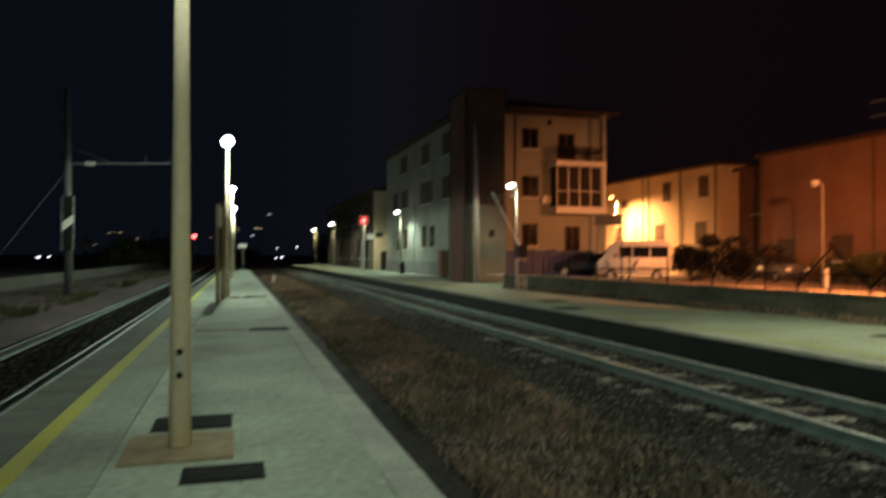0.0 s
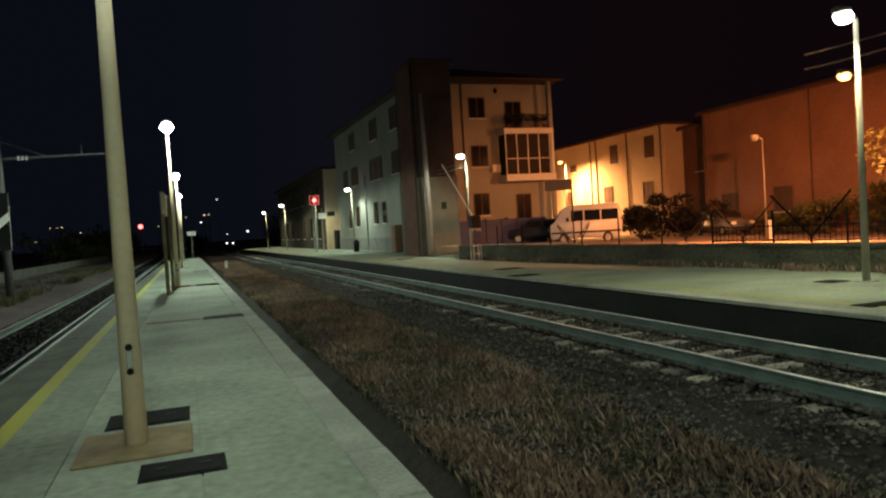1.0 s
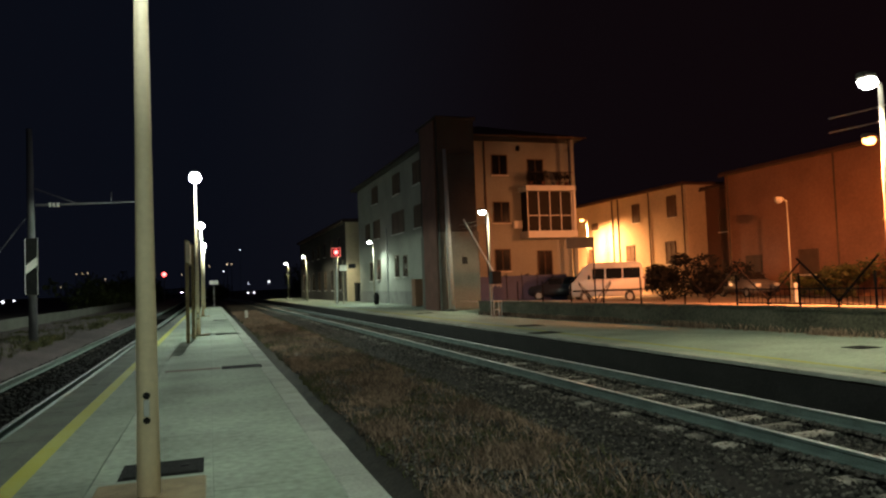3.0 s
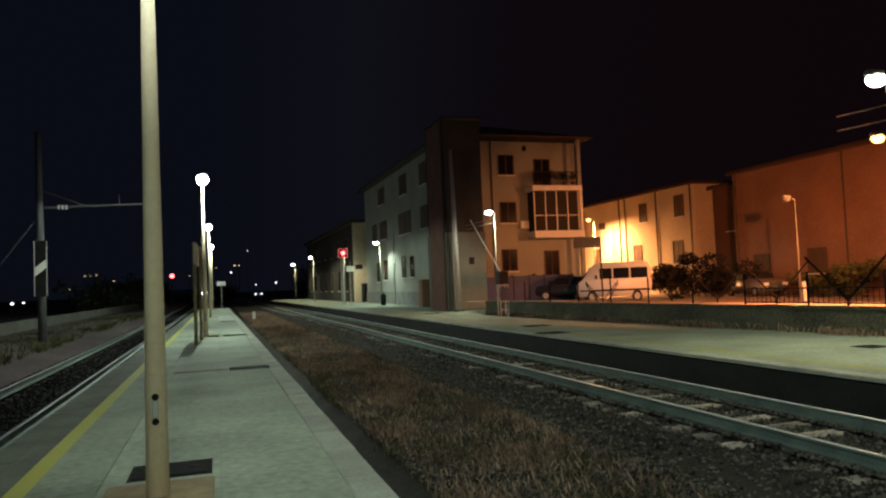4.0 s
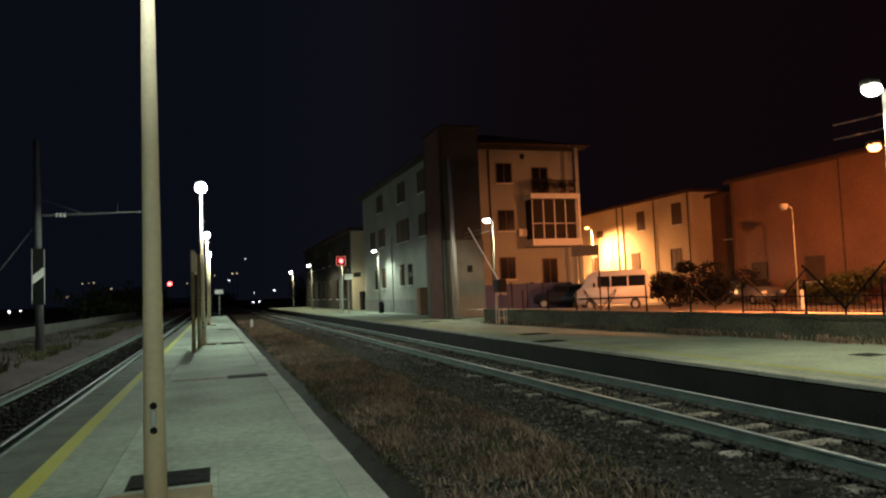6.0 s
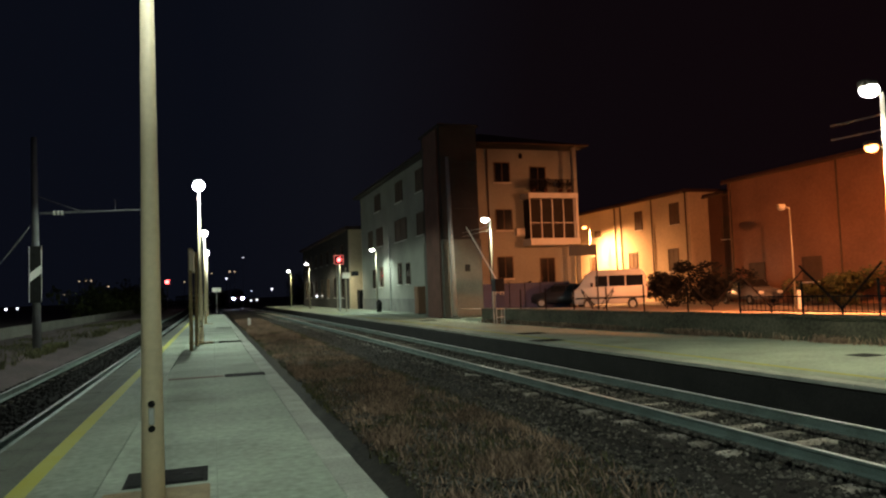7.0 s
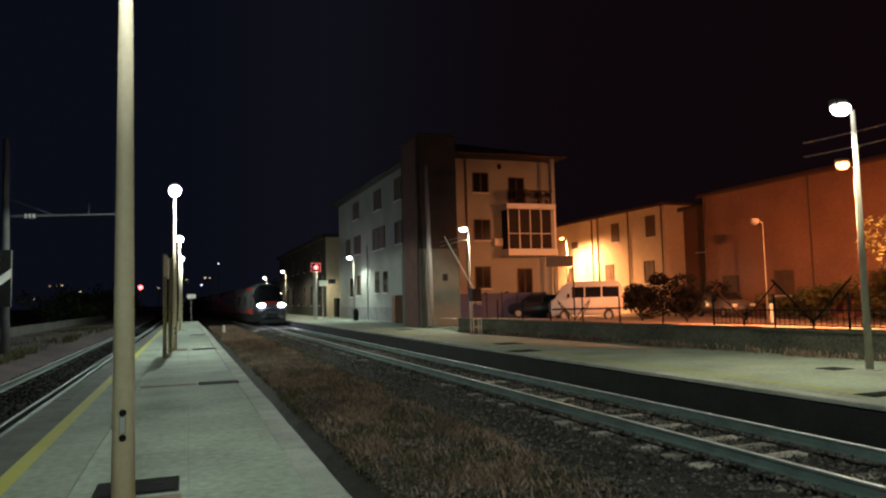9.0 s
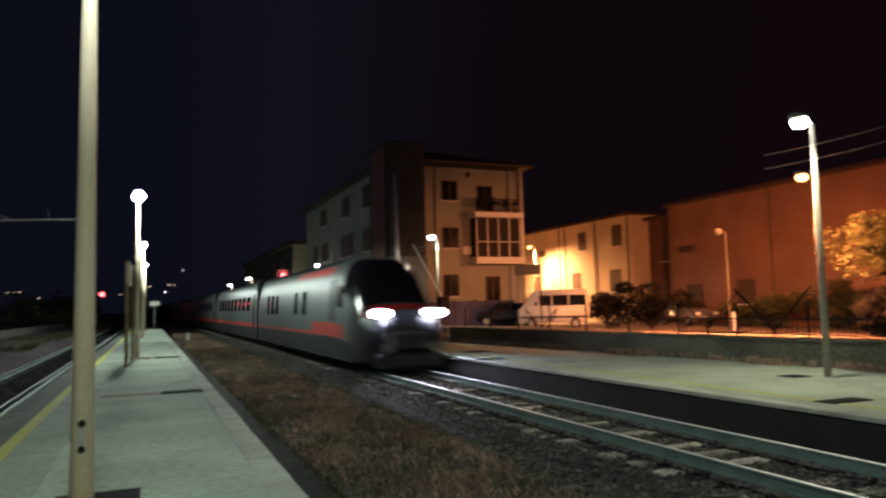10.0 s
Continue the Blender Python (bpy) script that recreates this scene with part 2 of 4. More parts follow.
def leaves(rng, n, cx, cy, cz, rx, ry, rz, size):
    verts, faces = [], []
    lumps = [(rng.gauss(0, 0.45), rng.gauss(0, 0.45), rng.gauss(0, 0.4), rng.uniform(0.3, 0.6)) for _ in range(14)]
    for _ in range(n):
        lx, ly, lz, lr = rng.choice(lumps)
        d = Vector((rng.gauss(0, 1), rng.gauss(0, 1), rng.gauss(0, 1))).normalized() * lr * rng.uniform(0.5, 1.05)
        c = Vector((cx + (lx + d.x) * rx, cy + (ly + d.y) * ry, cz + (lz + d.z) * rz))
        a = Vector((rng.gauss(0, 1), rng.gauss(0, 1), rng.gauss(0, 1))).normalized()
        b = a.orthogonal().normalized()
        s = size * rng.uniform(0.6, 1.4)
        k = len(verts)
        verts += [c - a * s, c + b * s * 0.5, c + a * s, c - b * s * 0.5]
        faces.append((k, k + 1, k + 2, k + 3))
    return verts, faces


def track_x(y):
    """The main track's centre line: straight by the platforms, then bending to the left."""
    d = max(0.0, y - 35)
    return 7.38 - 0.006 * d - 5.7e-5 * d * d - 4.43e-7 * d ** 3


RAIL = -0.40      # main rail top
RAIL2 = -0.27     # side rail top
def side_x(y):
    d = max(0.0, y - 60)
    return -3.62 + 0.0012 * max(0.0, y) - 1.0e-4 * d * d


# ---- ground ----
def strip(name, xs, zs, y0, y1, step, material, curve=None, jitter=0.0, **tags):
    ys = np.arange(y0, y1 + step / 2, step)
    verts, faces = [], []
    for y in ys:
        off = curve(y) if curve else 0
        for x, z in zip(xs, zs):
            verts.append((x + off, float(y), z + (noise.noise((x * 0.9, y * 0.9, 3)) * jitter)))
    n = len(xs)
    for j in range(len(ys) - 1):
        for i in range(n - 1):
            a = j * n + i
            faces.append((a, a + 1, a + n + 1, a + n))
    return pymesh(name, verts, faces, material, smooth=True, **tags)


strip("ground", [-3000, -200, -40, -12, 1.6, 2.6, 4.0, 5.2, 9.2, 40, 200, 3000], [-1.45] * 12, -3000, 3000, 500, M_SOIL,
          kind="structure", label="dark earth ground reaching the horizon")
# sunk, darkened strip standing in for the shadow under the platform edge
strip("ditch", [1.2, 1.45, 1.62, 1.8, 2.0, 2.2, 2.4], [-1.2, -1.2, -1.2, -1.18, -1.1, -0.94, -0.84], -12, 200, 0.4, M_FOOTSHADE, jitter=0.07,
      kind="structure", label="low earth strip by the platform foot, edge shadow in its colour")
strip("verge", [2.4, 2.5, 2.8, 3.1, 3.4, 3.7, 4.0, 4.3, 4.6, 4.9, 5.2, 5.6, 6.0],
      [-0.84, -0.80, -0.79, -0.79, -0.80, -0.81, -0.81, -0.80, -0.80, -0.82, -0.85, -0.9, -1.0], -12, 200, 0.4, M_SOIL, jitter=0.07,
      kind="structure", label="weedy dry earth strip between platform and track")
strip("bank", [-40, -14, -12, -10, -8.5, -7.2, -6.2, -5.4, -4.9, -4.6], [-0.5, -0.2, -0.16, -0.12, -0.1, -0.12, -0.24, -0.42, -0.55, -1.4], -12, 220, 1.0, M_BANK, jitter=0.12,
      kind="structure", label="bare reddish earth bank beside the side track")


# ---- railway tracks ----
def rail_mesh(x, top, fn, y0, y1):
    prof = [(-0.022, 0), (0.022, 0), (0.034, -0.008), (0.036, -0.035), (0.012, -0.05), (0.012, -0.13), (0.07, -0.15), (0.07, -0.165),
            (-0.07, -0.165), (-0.07, -0.15), (-0.012, -0.13), (-0.012, -0.05), (-0.036, -0.035), (-0.034, -0.008)]
    ys = [y0 + i * 2.5 for i in range(int((y1 - y0) / 2.5) + 1)]
    verts = [(fn(y) + x + px, y, top + pz) for y in ys for px, pz in prof]
    faces, n = [], len(prof)
    for j in range(len(ys) - 1):
        for i in range(n):
            a, b = j * n + i, j * n + (i + 1) % n
            faces.append((a, b, b + n, a + n))
    return verts, faces


def track(name, label, fn, top, y0, y1, near0, near1, sunk=0.0, head=M_RAILTOP, bed_mat=M_BALLAST, tie=M_SLEEPER):
    t = thing(name, label, "railway track", kind="structure")
    for s in (-1, 1):
        v, f = rail_mesh(s * 0.753, top, fn, y0, y1)
        r = pymesh("rail", v, f, M_RAILSIDE, parent=t, label="steel rail with rusty sides")
        r.data.materials.append(head)
        for k, p in enumerate(r.data.polygons):
            if k % 14 in (0, 1, 13):
                p.material_index = 1
    bed = strip("ballast_bed", [-3.3, -2.9, -2.3, -1.75, -1.35, -0.9, -0.3, 0.3, 0.9, 1.35, 1.75, 2.3, 2.9],
                [top - 1.0, top - 0.42, top - 0.41, top - 0.375, top - 0.25, top - 0.25, top - 0.26, top - 0.26, top - 0.25, top - 0.25, top - 0.375, top - 0.55, top - 1.0],
                y0, y1, 0.5 if y1 - y0 < 240 else 1.0, bed_mat, curve=fn, jitter=0.04)
    bed.parent = t
    bm = box(-1.25, 1.25, -0.13, 0.13, -0.20, 0.0, 0.02)
    for v in bm.verts:
        if abs(v.co.x) < 0.3:
            v.co.z -= 0.04
    me = bpy.data.meshes.new("sleeper")
    bm.to_mesh(me)
    bm.free()
    me.materials.append(tie)
    rng = random.Random(4)
    clip = bpy.data.meshes.new("fastening")
    b2 = box(-0.06, 0.06, -0.06, 0.06, 0, 0.05, 0.012)
    b2.to_mesh(clip)
    b2.free()
    clip.materials.append(M_CLIP)
    y = near0
    while y < near1:
        s = share("sleeper", me, t, pose(fn(y) + rng.uniform(-0.02, 0.02), y + rng.uniform(-0.02, 0.02), top - 0.182 - sunk - rng.uniform(0, 0.04), 0, 0, rng.uniform(-0.8, 0.8)))
        if y < 46:
            for s2 in (-1, 1):
                for s3 in (-1, 1):
                    share("fastening", clip, s, pose(s2 * 0.753 + s3 * 0.13, 0, 0.0))
        y += 0.6
    return t


track("track_main", "railway track with rusty rails on concrete sleepers", track_x, RAIL, -20, 640, -8, 95, 0.028)
track("track_side", "railway track with worn rails beside the island platform", side_x, RAIL2, -20, 300, 4, 60, 0.055, M_RAILDULL, M_DARKBED, M_DARKTIE)

# loose stones over the ballast and the verge
def stones(name, n, x0, x1, y0, y1, z, fn, smin, smax, seed, bias=1.6, material=M_STONE):
    rng = random.Random(seed)
    verts, faces = [], []
    base = [(1, 0, 0), (-0.5, 0.87, 0), (-0.5, -0.87, 0), (0.1, 0, 0.8), (0, 0.1, -0.7)]
    tri = [(0, 1, 3), (1, 2, 3), (2, 0, 3), (1, 0, 4), (2, 1, 4), (0, 2, 4)]
    for _ in range(n):
        y = y0 + (y1 - y0) * rng.random() ** bias
        x = rng.uniform(x0, x1)
        s = rng.uniform(smin, smax)
        a = rng.uniform(0, 6.28)
        k = len(verts)
        zz = z(x) if callable(z) else z
        for vx, vy, vz in base:
            vx, vy = vx * rng.uniform(0.7, 1.3), vy * rng.uniform(0.6, 1.2)
            verts.append((fn(y) + x + s * (vx * math.cos(a) - vy * math.sin(a)), y + s * (vx * math.sin(a) + vy * math.cos(a)), zz + s * vz * rng.uniform(0.6, 1.1) + s * 0.2))
        faces += [(a0 + k, b0 + k, c0 + k) for a0, b0, c0 in tri]
    return pymesh(name, verts, faces, material, "stuff", "grey and brown crushed stone ballast", "ballast")


def bed_z(x):
    return max(RAIL - 0.235 - max(0, abs(x) - 1.35) * 0.32, -0.79 if x < 0 else -2)


stones("ballast_stones", 52000, -2.9, 2.2, -3, 60, bed_z, track_x, 0.018, 0.046, 1, 2.1)
stones("side_ballast_stones", 16000, -2.0, 2.0, 6, 60, lambda x: bed_z(x) + 0.13, side_x, 0.02, 0.045, 2, 1.6, M_DARKSTONE)
for k, x0 in enumerate((-0.97, -0.69, 0.55, 0.81)):
    stones("rail_side_stones", 3600, x0, x0 + 0.15, -3, 42, RAIL - 0.18, track_x, 0.025, 0.052, 40 + k, 1.7)
stones("verge_stones", 38000, 2.3, 5.2, -3, 40, -0.78, lambda y: 0, 0.012, 0.042, 3, 2.1)


def tufts(name, n, x0, x1, y0, y1, z, material, h0, h1, seed, label, bias=1.5, patch=0.0, freq=0.45, fn=None):
    rng = random.Random(seed)
    verts, faces = [], []
    made = 0
    while made < n:
        y = y0 + (y1 - y0) * rng.random() ** bias
        x = rng.uniform(x0, x1)
        if noise.noise((x * freq, y * freq * 0.7, seed)) < patch:
            if rng.random() > 0.12:
                made += 0.25
                continue
        made += 1
        far = 1 + y / 30
        for _ in range(4):
            a, h = rng.uniform(0, 6.28), rng.uniform(h0, h1)
            w = 0.006 * far * rng.uniform(0.7, 1.6)
            lean = rng.uniform(0.1, 0.8) * h
            bx, by = x + (fn(y) if fn else 0) + rng.gauss(0, 0.05), y + rng.gauss(0, 0.05)
            k = len(verts)
            ca, sa = math.cos(a), math.sin(a)
            verts += [(bx - w * sa, by + w * ca, z), (bx + w * sa, by - w * ca, z),
                      (bx + lean * 0.45 * ca + w * sa * 0.8, by + lean * 0.45 * sa - w * ca * 0.8, z + h * 0.65),
                      (bx + lean * ca, by + lean * sa, z + h)]
            faces += [(k, k + 1, k + 2), (k, k + 2, k + 3)]
    return pymesh(name, verts, faces, material, "stuff", label, "grass")


tufts("dry_grass", 30000, 2.35, 4.9, 4, 80, -0.82, M_GRASS, 0.04, 0.19, 11, "brown dry grass on the verge", 1.35, 0.08, 0.65)
tufts("green_weeds", 17000, 2.25, 5.2, -3, 60, -0.82, M_WEED, 0.03, 0.13, 12, "low green weeds on the verge", 1.7, 0.06, 1.1)
tufts("bank_grass", 3500, -9, -5.8, 12, 70, -0.25, M_WEED, 0.1, 0.3, 13, "dry grass on the bank", 1.2, 0.15)


# ---- platforms ----
def left_edge(y):
    return -2.24 + 0.42 * max(0.0, min(1.0, (y - 8) / 62))


def island_platform():
    t = thing("pavement_island", "long concrete island platform with worn coping", "platform", kind="structure")
    ys = [-12 + i * 2.0 for i in range(44)]
    v, f = [], []
    for y in ys:
        l, r = left_edge(y) + 0.3, 1.28 - 0.3 - 0.10 * max(0, (y - 40) / 34)
        v += [(l, y, -0.012), ((l + r) / 2, y, -0.01), (r, y, -0.012)]
    for j in range(len(ys) - 1):
        for i in range(2):
            a = j * 3 + i
            f.append((a, a + 1, a + 4, a + 3))
    pymesh("paving", v, f, M_PAVE, parent=t, label="grey-green weathered concrete paving")
    bm = box(-0.4955, 0.4955, -0.5975, 0.5975, -0.04, 0.006, 0.004)
    slab = bpy.data.meshes.new("paving_slab")
    bm.to_mesh(slab)
    bm.free()
    slab.materials.append(M_PAVE)
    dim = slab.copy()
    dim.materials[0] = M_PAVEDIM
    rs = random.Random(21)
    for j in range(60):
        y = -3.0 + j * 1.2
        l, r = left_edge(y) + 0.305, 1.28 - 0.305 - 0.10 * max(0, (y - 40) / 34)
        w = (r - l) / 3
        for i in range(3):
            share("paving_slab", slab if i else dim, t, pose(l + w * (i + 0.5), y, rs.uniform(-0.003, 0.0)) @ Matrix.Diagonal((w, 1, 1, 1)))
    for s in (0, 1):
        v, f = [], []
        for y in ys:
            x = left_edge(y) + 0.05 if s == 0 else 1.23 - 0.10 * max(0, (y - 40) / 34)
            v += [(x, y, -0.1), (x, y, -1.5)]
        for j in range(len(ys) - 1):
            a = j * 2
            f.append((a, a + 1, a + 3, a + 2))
        pymesh("platform_side", v, f, M_SIDE, parent=t, label="platform side with its shade put into a near-black colour")
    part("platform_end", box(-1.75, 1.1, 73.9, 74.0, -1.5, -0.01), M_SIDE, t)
    bm = box(-0.15, 0.15, -0.493, 0.493, -0.07, 0.004, 0.012)
    me = bpy.data.meshes.new("coping_stone")
    bm.to_mesh(me)
    bm.free()
    me.materials.append(M_COPING)
    dark_coping = me.copy()
    dark_coping.materials[0] = M_EDGEDARK
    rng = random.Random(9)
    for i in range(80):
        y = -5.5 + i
        share("coping_stone", dark_coping, t, pose(left_edge(y) + 0.15, y, rng.uniform(-0.004, 0.003), 0, 0, -0.4))
        share("coping_stone", me, t, pose(1.28 - 0.15 - 0.10 * max(0, (y - 40) / 34) + rng.uniform(-0.006, 0.006), y, rng.uniform(-0.004, 0.003), 0, 0, rng.uniform(-0.3, 0.3)))
    v, f = [], []
    for y in ys:
        x = -1.60 + 0.25 * max(0.0, min(1.0, (y - 8) / 62))
        v += [(x - 0.085, y, 0.0095), (x + 0.085, y, 0.0095)]
    for j in range(len(ys) - 1):
        a = j * 2
        f.append((a, a + 1, a + 3, a + 2))
    pymesh("yellow_line", v, f, M_YELLOW, parent=t, label="worn yellow safety line")
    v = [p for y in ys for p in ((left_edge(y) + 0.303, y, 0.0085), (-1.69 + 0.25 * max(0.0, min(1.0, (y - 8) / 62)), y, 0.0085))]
    pymesh("edge_strip", v, f, M_EDGEDARK, parent=t, label="darker strip outside the yellow line")
    part("duct_patch", box(-0.85, 0.2, 15.16, 15.42, -0.02, 0.0105, 0.002), M_DUCT, t, "reddish patched cable duct")
    return t


island_platform()


def main_edge(y):
    return 8.86 + track_x(y) - 7.38


def main_platform():
    t = thing("pavement_main", "long concrete side platform before the station buildings", "platform", kind="structure")
    ys = [-12 + i * 3.0 for i in range(44)]
    v, f = [], []
    for y in ys:
        l, r = main_edge(y) + 0.3, 16.5
        v += [(l, y, -0.002), (l + 2, y, 0.0), (r, y, -0.002)]
    for j in range(len(ys) - 1):
        for i in range(2):
            a = j * 3 + i
            f.append((a, a + 1, a + 4, a + 3))
    pymesh("paving", v, f, M_PAVE, parent=t, label="grey concrete paving")
    v, f = [], []
    for y in ys:
        v += [(main_edge(y) + 0.05, y, -0.1), (main_edge(y) + 0.05, y, -1.5)]
    for j in range(len(ys) - 1):
        a = j * 2
        f.append((a, a + 1, a + 3, a + 2))
    pymesh("platform_side", v, f, M_SIDE, parent=t, label="platform side coloured near black for its shade")
    bm = box(-0.15, 0.15, -0.493, 0.493, -0.07, 0.004, 0.012)
    me = bpy.data.meshes.new("coping_stone")
    bm.to_mesh(me)
    bm.free()
    me.materials.append(M_COPING)
    for i in range(110):
        y = -2.5 + i
        share("coping_stone", me, t, pose(main_edge(y) + 0.15, y, random.uniform(-0.004, 0.003)))
    v, f = [], []
    for y in ys:
        v += [(main_edge(y) + 0.74, y, 0.003), (main_edge(y) + 0.89, y, 0.003)]
    for j in range(len(ys) - 1):
        a = j * 2
        f.append((a, a + 1, a + 3, a + 2))
    pymesh("yellow_line", v, f, M_YELLOW, parent=t, label="faded yellow safety line")


main_platform()


def manhole(x, y, w, d, rz=0):
    t = thing("manhole_cover", "dark iron inspection cover set in the platform", "manhole cover", "platform covers", m=pose(x, y, 0.004, 0, 0, rz))
    part("frame", box(-w / 2 - 0.04, w / 2 + 0.04, -d / 2 - 0.04, d / 2 + 0.04, -0.05, 0.004, 0.004), M_BLACK, t)
    part("lid", box(-w / 2, w / 2, -d / 2, d / 2, -0.04, 0.012, 0.006), M_BLACK, t)
    for k in (-1, 1):
        part("lifting_lug", box(k * w * 0.3 - 0.04, k * w * 0.3 + 0.04, -0.02, 0.02, 0.008, 0.02, 0.004), M_DARKMETAL, t)


for x, y, w, d in ((0.62, 15.3, 0.72, 0.5), (0.62, 27.1, 0.72, 0.5), (-0.45, 27.3, 0.6, 0.4), (0.6, 40, 0.72, 0.5), (-0.42, 6.95, 0.62, 0.5), (-0.12, 5.28, 0.5, 0.34),
                   (10.43, 22.2, 0.8, 0.6), (9.35, 18.9, 0.8, 0.6), (12.25, 10.75, 0.45, 0.4), (9.95, 7.85, 0.8, 0.3), (10.9, 36, 0.8, 0.6)):
    manhole(x, y, w, d)


# ---- lamp posts ----
def globe_lamp():
    t = thing("platform_lamp", "tall cream steel platform lamp with a glowing white head", "street lamp", "island platform lamps")
    part("base_plate", box(-0.42, 0.42, -0.42, 0.42, 0.0, 0.03, 0.01), M_PAD, t, "rusty square base plate")
    part("post", tube((0, 0, 0.02), (0, 0, 5.55), 0.087, 0.04, 24), M_POLE, t, "cream painted tapering post", True)
    part("access_hatch", box(-0.022, 0.022, -0.094, -0.075, 0.64, 0.77, 0.006), M_GALV, t, "pale hatch strip")
    for z in (0.61, 0.80):
        part("bolt_hole", ball((0, -0.086, z), 0.028, 0.012, 0.028), M_BLACK, t)
    part("collar", tube((0, 0, 5.46), (0, 0, 5.57), 0.048, 0.052, 16), M_GALV, t, "", True)
    part("head_cap", tube((0, 0, 5.93), (0, 0, 6.02), 0.2, 0.08, 20), M_GALV, t, "", True)
    part("lens", ball((0, 0, 5.75), 0.21, 0.21, 0.19, None, 20), M_LED, t, "glowing white globe", True).visible_shadow = False
    return t


first = globe_lamp()
first.matrix_basis = pose(-0.47, 6.05, 0)
for x, y in ((-0.38, 27.2), (-0.36, 47.3), (-0.34, 67.5)):
    copy_thing(first, pose(x, y, 0))


def arm_lamp(name, label, h, reach, lens, group, r=0.075):
    t = thing(name, label, "street lamp", group)
    part("base_plate", box(-0.15, 0.15, -0.15, 0.15, 0, 0.02, 0.005), M_GALV, t)
    part("post", tube((0, 0, 0.0), (0, 0, h - 0.05), r, r * 0.6, 14), M_POST, t, "", True)
    part("arm", tube((0, 0, h - 0.08), (-reach * 0.6, 0, h + 0.05), 0.035, 0.03, 10), M_POST, t, "", True)
    bm = box(-reach - 0.22, -reach * 0.55, -0.11, 0.11, h + 0.0, h + 0.14, 0.04)
    part("head", bm, M_POST, t, "flat lamp head")
    part("lens", ball((-reach, 0, h - 0.05), 0.22, 0.15, 0.14), lens, t, "glowing lens", True)
    return t


n_lamp = arm_lamp("platform_arm_lamp", "galvanised platform lamp post with a white lit arm head", 5.22, 0.32, M_ARMLED, "main platform lamps")
n_lamp.matrix_basis = pose(12.54, 10.2, 0)
for x, y in ((13.9, 34.0), (13.2, 58.0), (12.3, 70.3), (10.9, 83.0), (11.0, 104)):
    copy_thing(n_lamp, pose(x, y, 0))
s_lamp = arm_lamp("sodium_street_lamp", "grey street lamp post with an orange sodium head", 6.5, 0.5, M_SOD, "sodium street lamps")
s_lamp.matrix_basis = pose(31.1, 53.6, 0.05)
# this copy is an added, unseen post for the facade flood further down
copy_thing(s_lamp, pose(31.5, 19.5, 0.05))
o_lamp = arm_lamp("sodium_street_lamp", "short grey street lamp post with an orange sodium head", 5.0, 0.5, M_SOD, "sodium street lamps")
o_lamp.matrix_basis = pose(18.75, 15.3, 0.3)
M_OFF = mat("unlit_lens", (0.22, 0.22, 0.21), 0.4, 0.1, 2.0, 0.0)
u_lamp = arm_lamp("unlit_street_lamp", "grey street lamp post with an unlit head", 5.0, 0.5, M_OFF, "", 0.05)
u_lamp.matrix_basis = pose(26.75, 27.1, 0)

for y, watts in ((6.05, 300), (27.2, 1250), (47.3, 1350), (67.5, 1350), (-14.0, 3300)):
    lamp_light(-0.42, y, 5.86, watts, LED, 0.05, None, 178, 0.1)
# the last one, at y -12, is an added unseen light without a post
for x, y, watts, lean, colour in ((12.15, 10.2, 760, 2.2, WARM_LED), (13.55, 34.0, 760, 1.6, WARM_LED), (12.6, 58.0, 1000, 0.0, LED), (11.95, 70.3, 750, 0.0, WARM_LED),
                                  (10.5, 83.0, 1100, 0.0, WARM_LED), (10.6, 104, 1000, 0.0, WARM_LED), (12.2, -12.0, 1200, 2.2, WARM_LED)):
    lamp_light(x, y, 5.02, watts, colour, 0.12, (x - lean + 0.01, y, 0.0), 174 if y in (34.0, 83.0, 104) else 150, 0.6)
lamp_light(30.6, 53.6, 6.3, 14500, (1.0, 0.46, 0.15), 0.15, (31.4, 53.0, 0), 176, 0.95)
lamp_light(18.2, 15.3, 4.98, 11000, (1.0, 0.32, 0.085), 0.12, (20.6, 18.6, 0), 144, 0.6)
# added flood from out of view; brightens the facade, van and street
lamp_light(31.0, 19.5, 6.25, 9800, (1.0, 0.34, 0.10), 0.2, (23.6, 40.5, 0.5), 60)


# ---- the stretch for buildings ----
def window(parent, plane, a, z0, w, h, base, frame_mat=None, shutter=False):
    """A recessed window: frame, pane and sill. plane 'y': faces -y at y=base; plane 'x': faces -x at x=base."""
    def B(u0, u1, d0, d1, za, zb, bev=0.0):
        return box(u0, u1, base + d0, base + d1, za, zb, bev) if plane == "y" else box(base + d0, base + d1, u0, u1, za, zb, bev)
    fr = part("window", B(a, a + w, -0.01, 0.05, z0, z0 + h), M_SHUTTER if shutter else M_GLASS, parent, "dark window")
    m = frame_mat or M_SHUTTER
    for u0, u1, za, zb in ((a - 0.06, a, z0 - 0.06, z0 + h + 0.06), (a + w, a + w + 0.06, z0 - 0.06, z0 + h + 0.06),
                           (a, a + w, z0 + h, z0 + h + 0.06), (a, a + w, z0 - 0.06, z0)):
        part("frame", B(u0, u1, -0.05, 0.02, za, zb), m, fr)
    part("mullion", B(a + w / 2 - 0.025, a + w / 2 + 0.025, -0.035, -0.008, z0, z0 + h), m, fr)
    part("sill", B(a - 0.1, a + w + 0.1, -0.12, -0.052, z0 - 0.12, z0 - 0.065), M_WHITE, fr)
    return fr


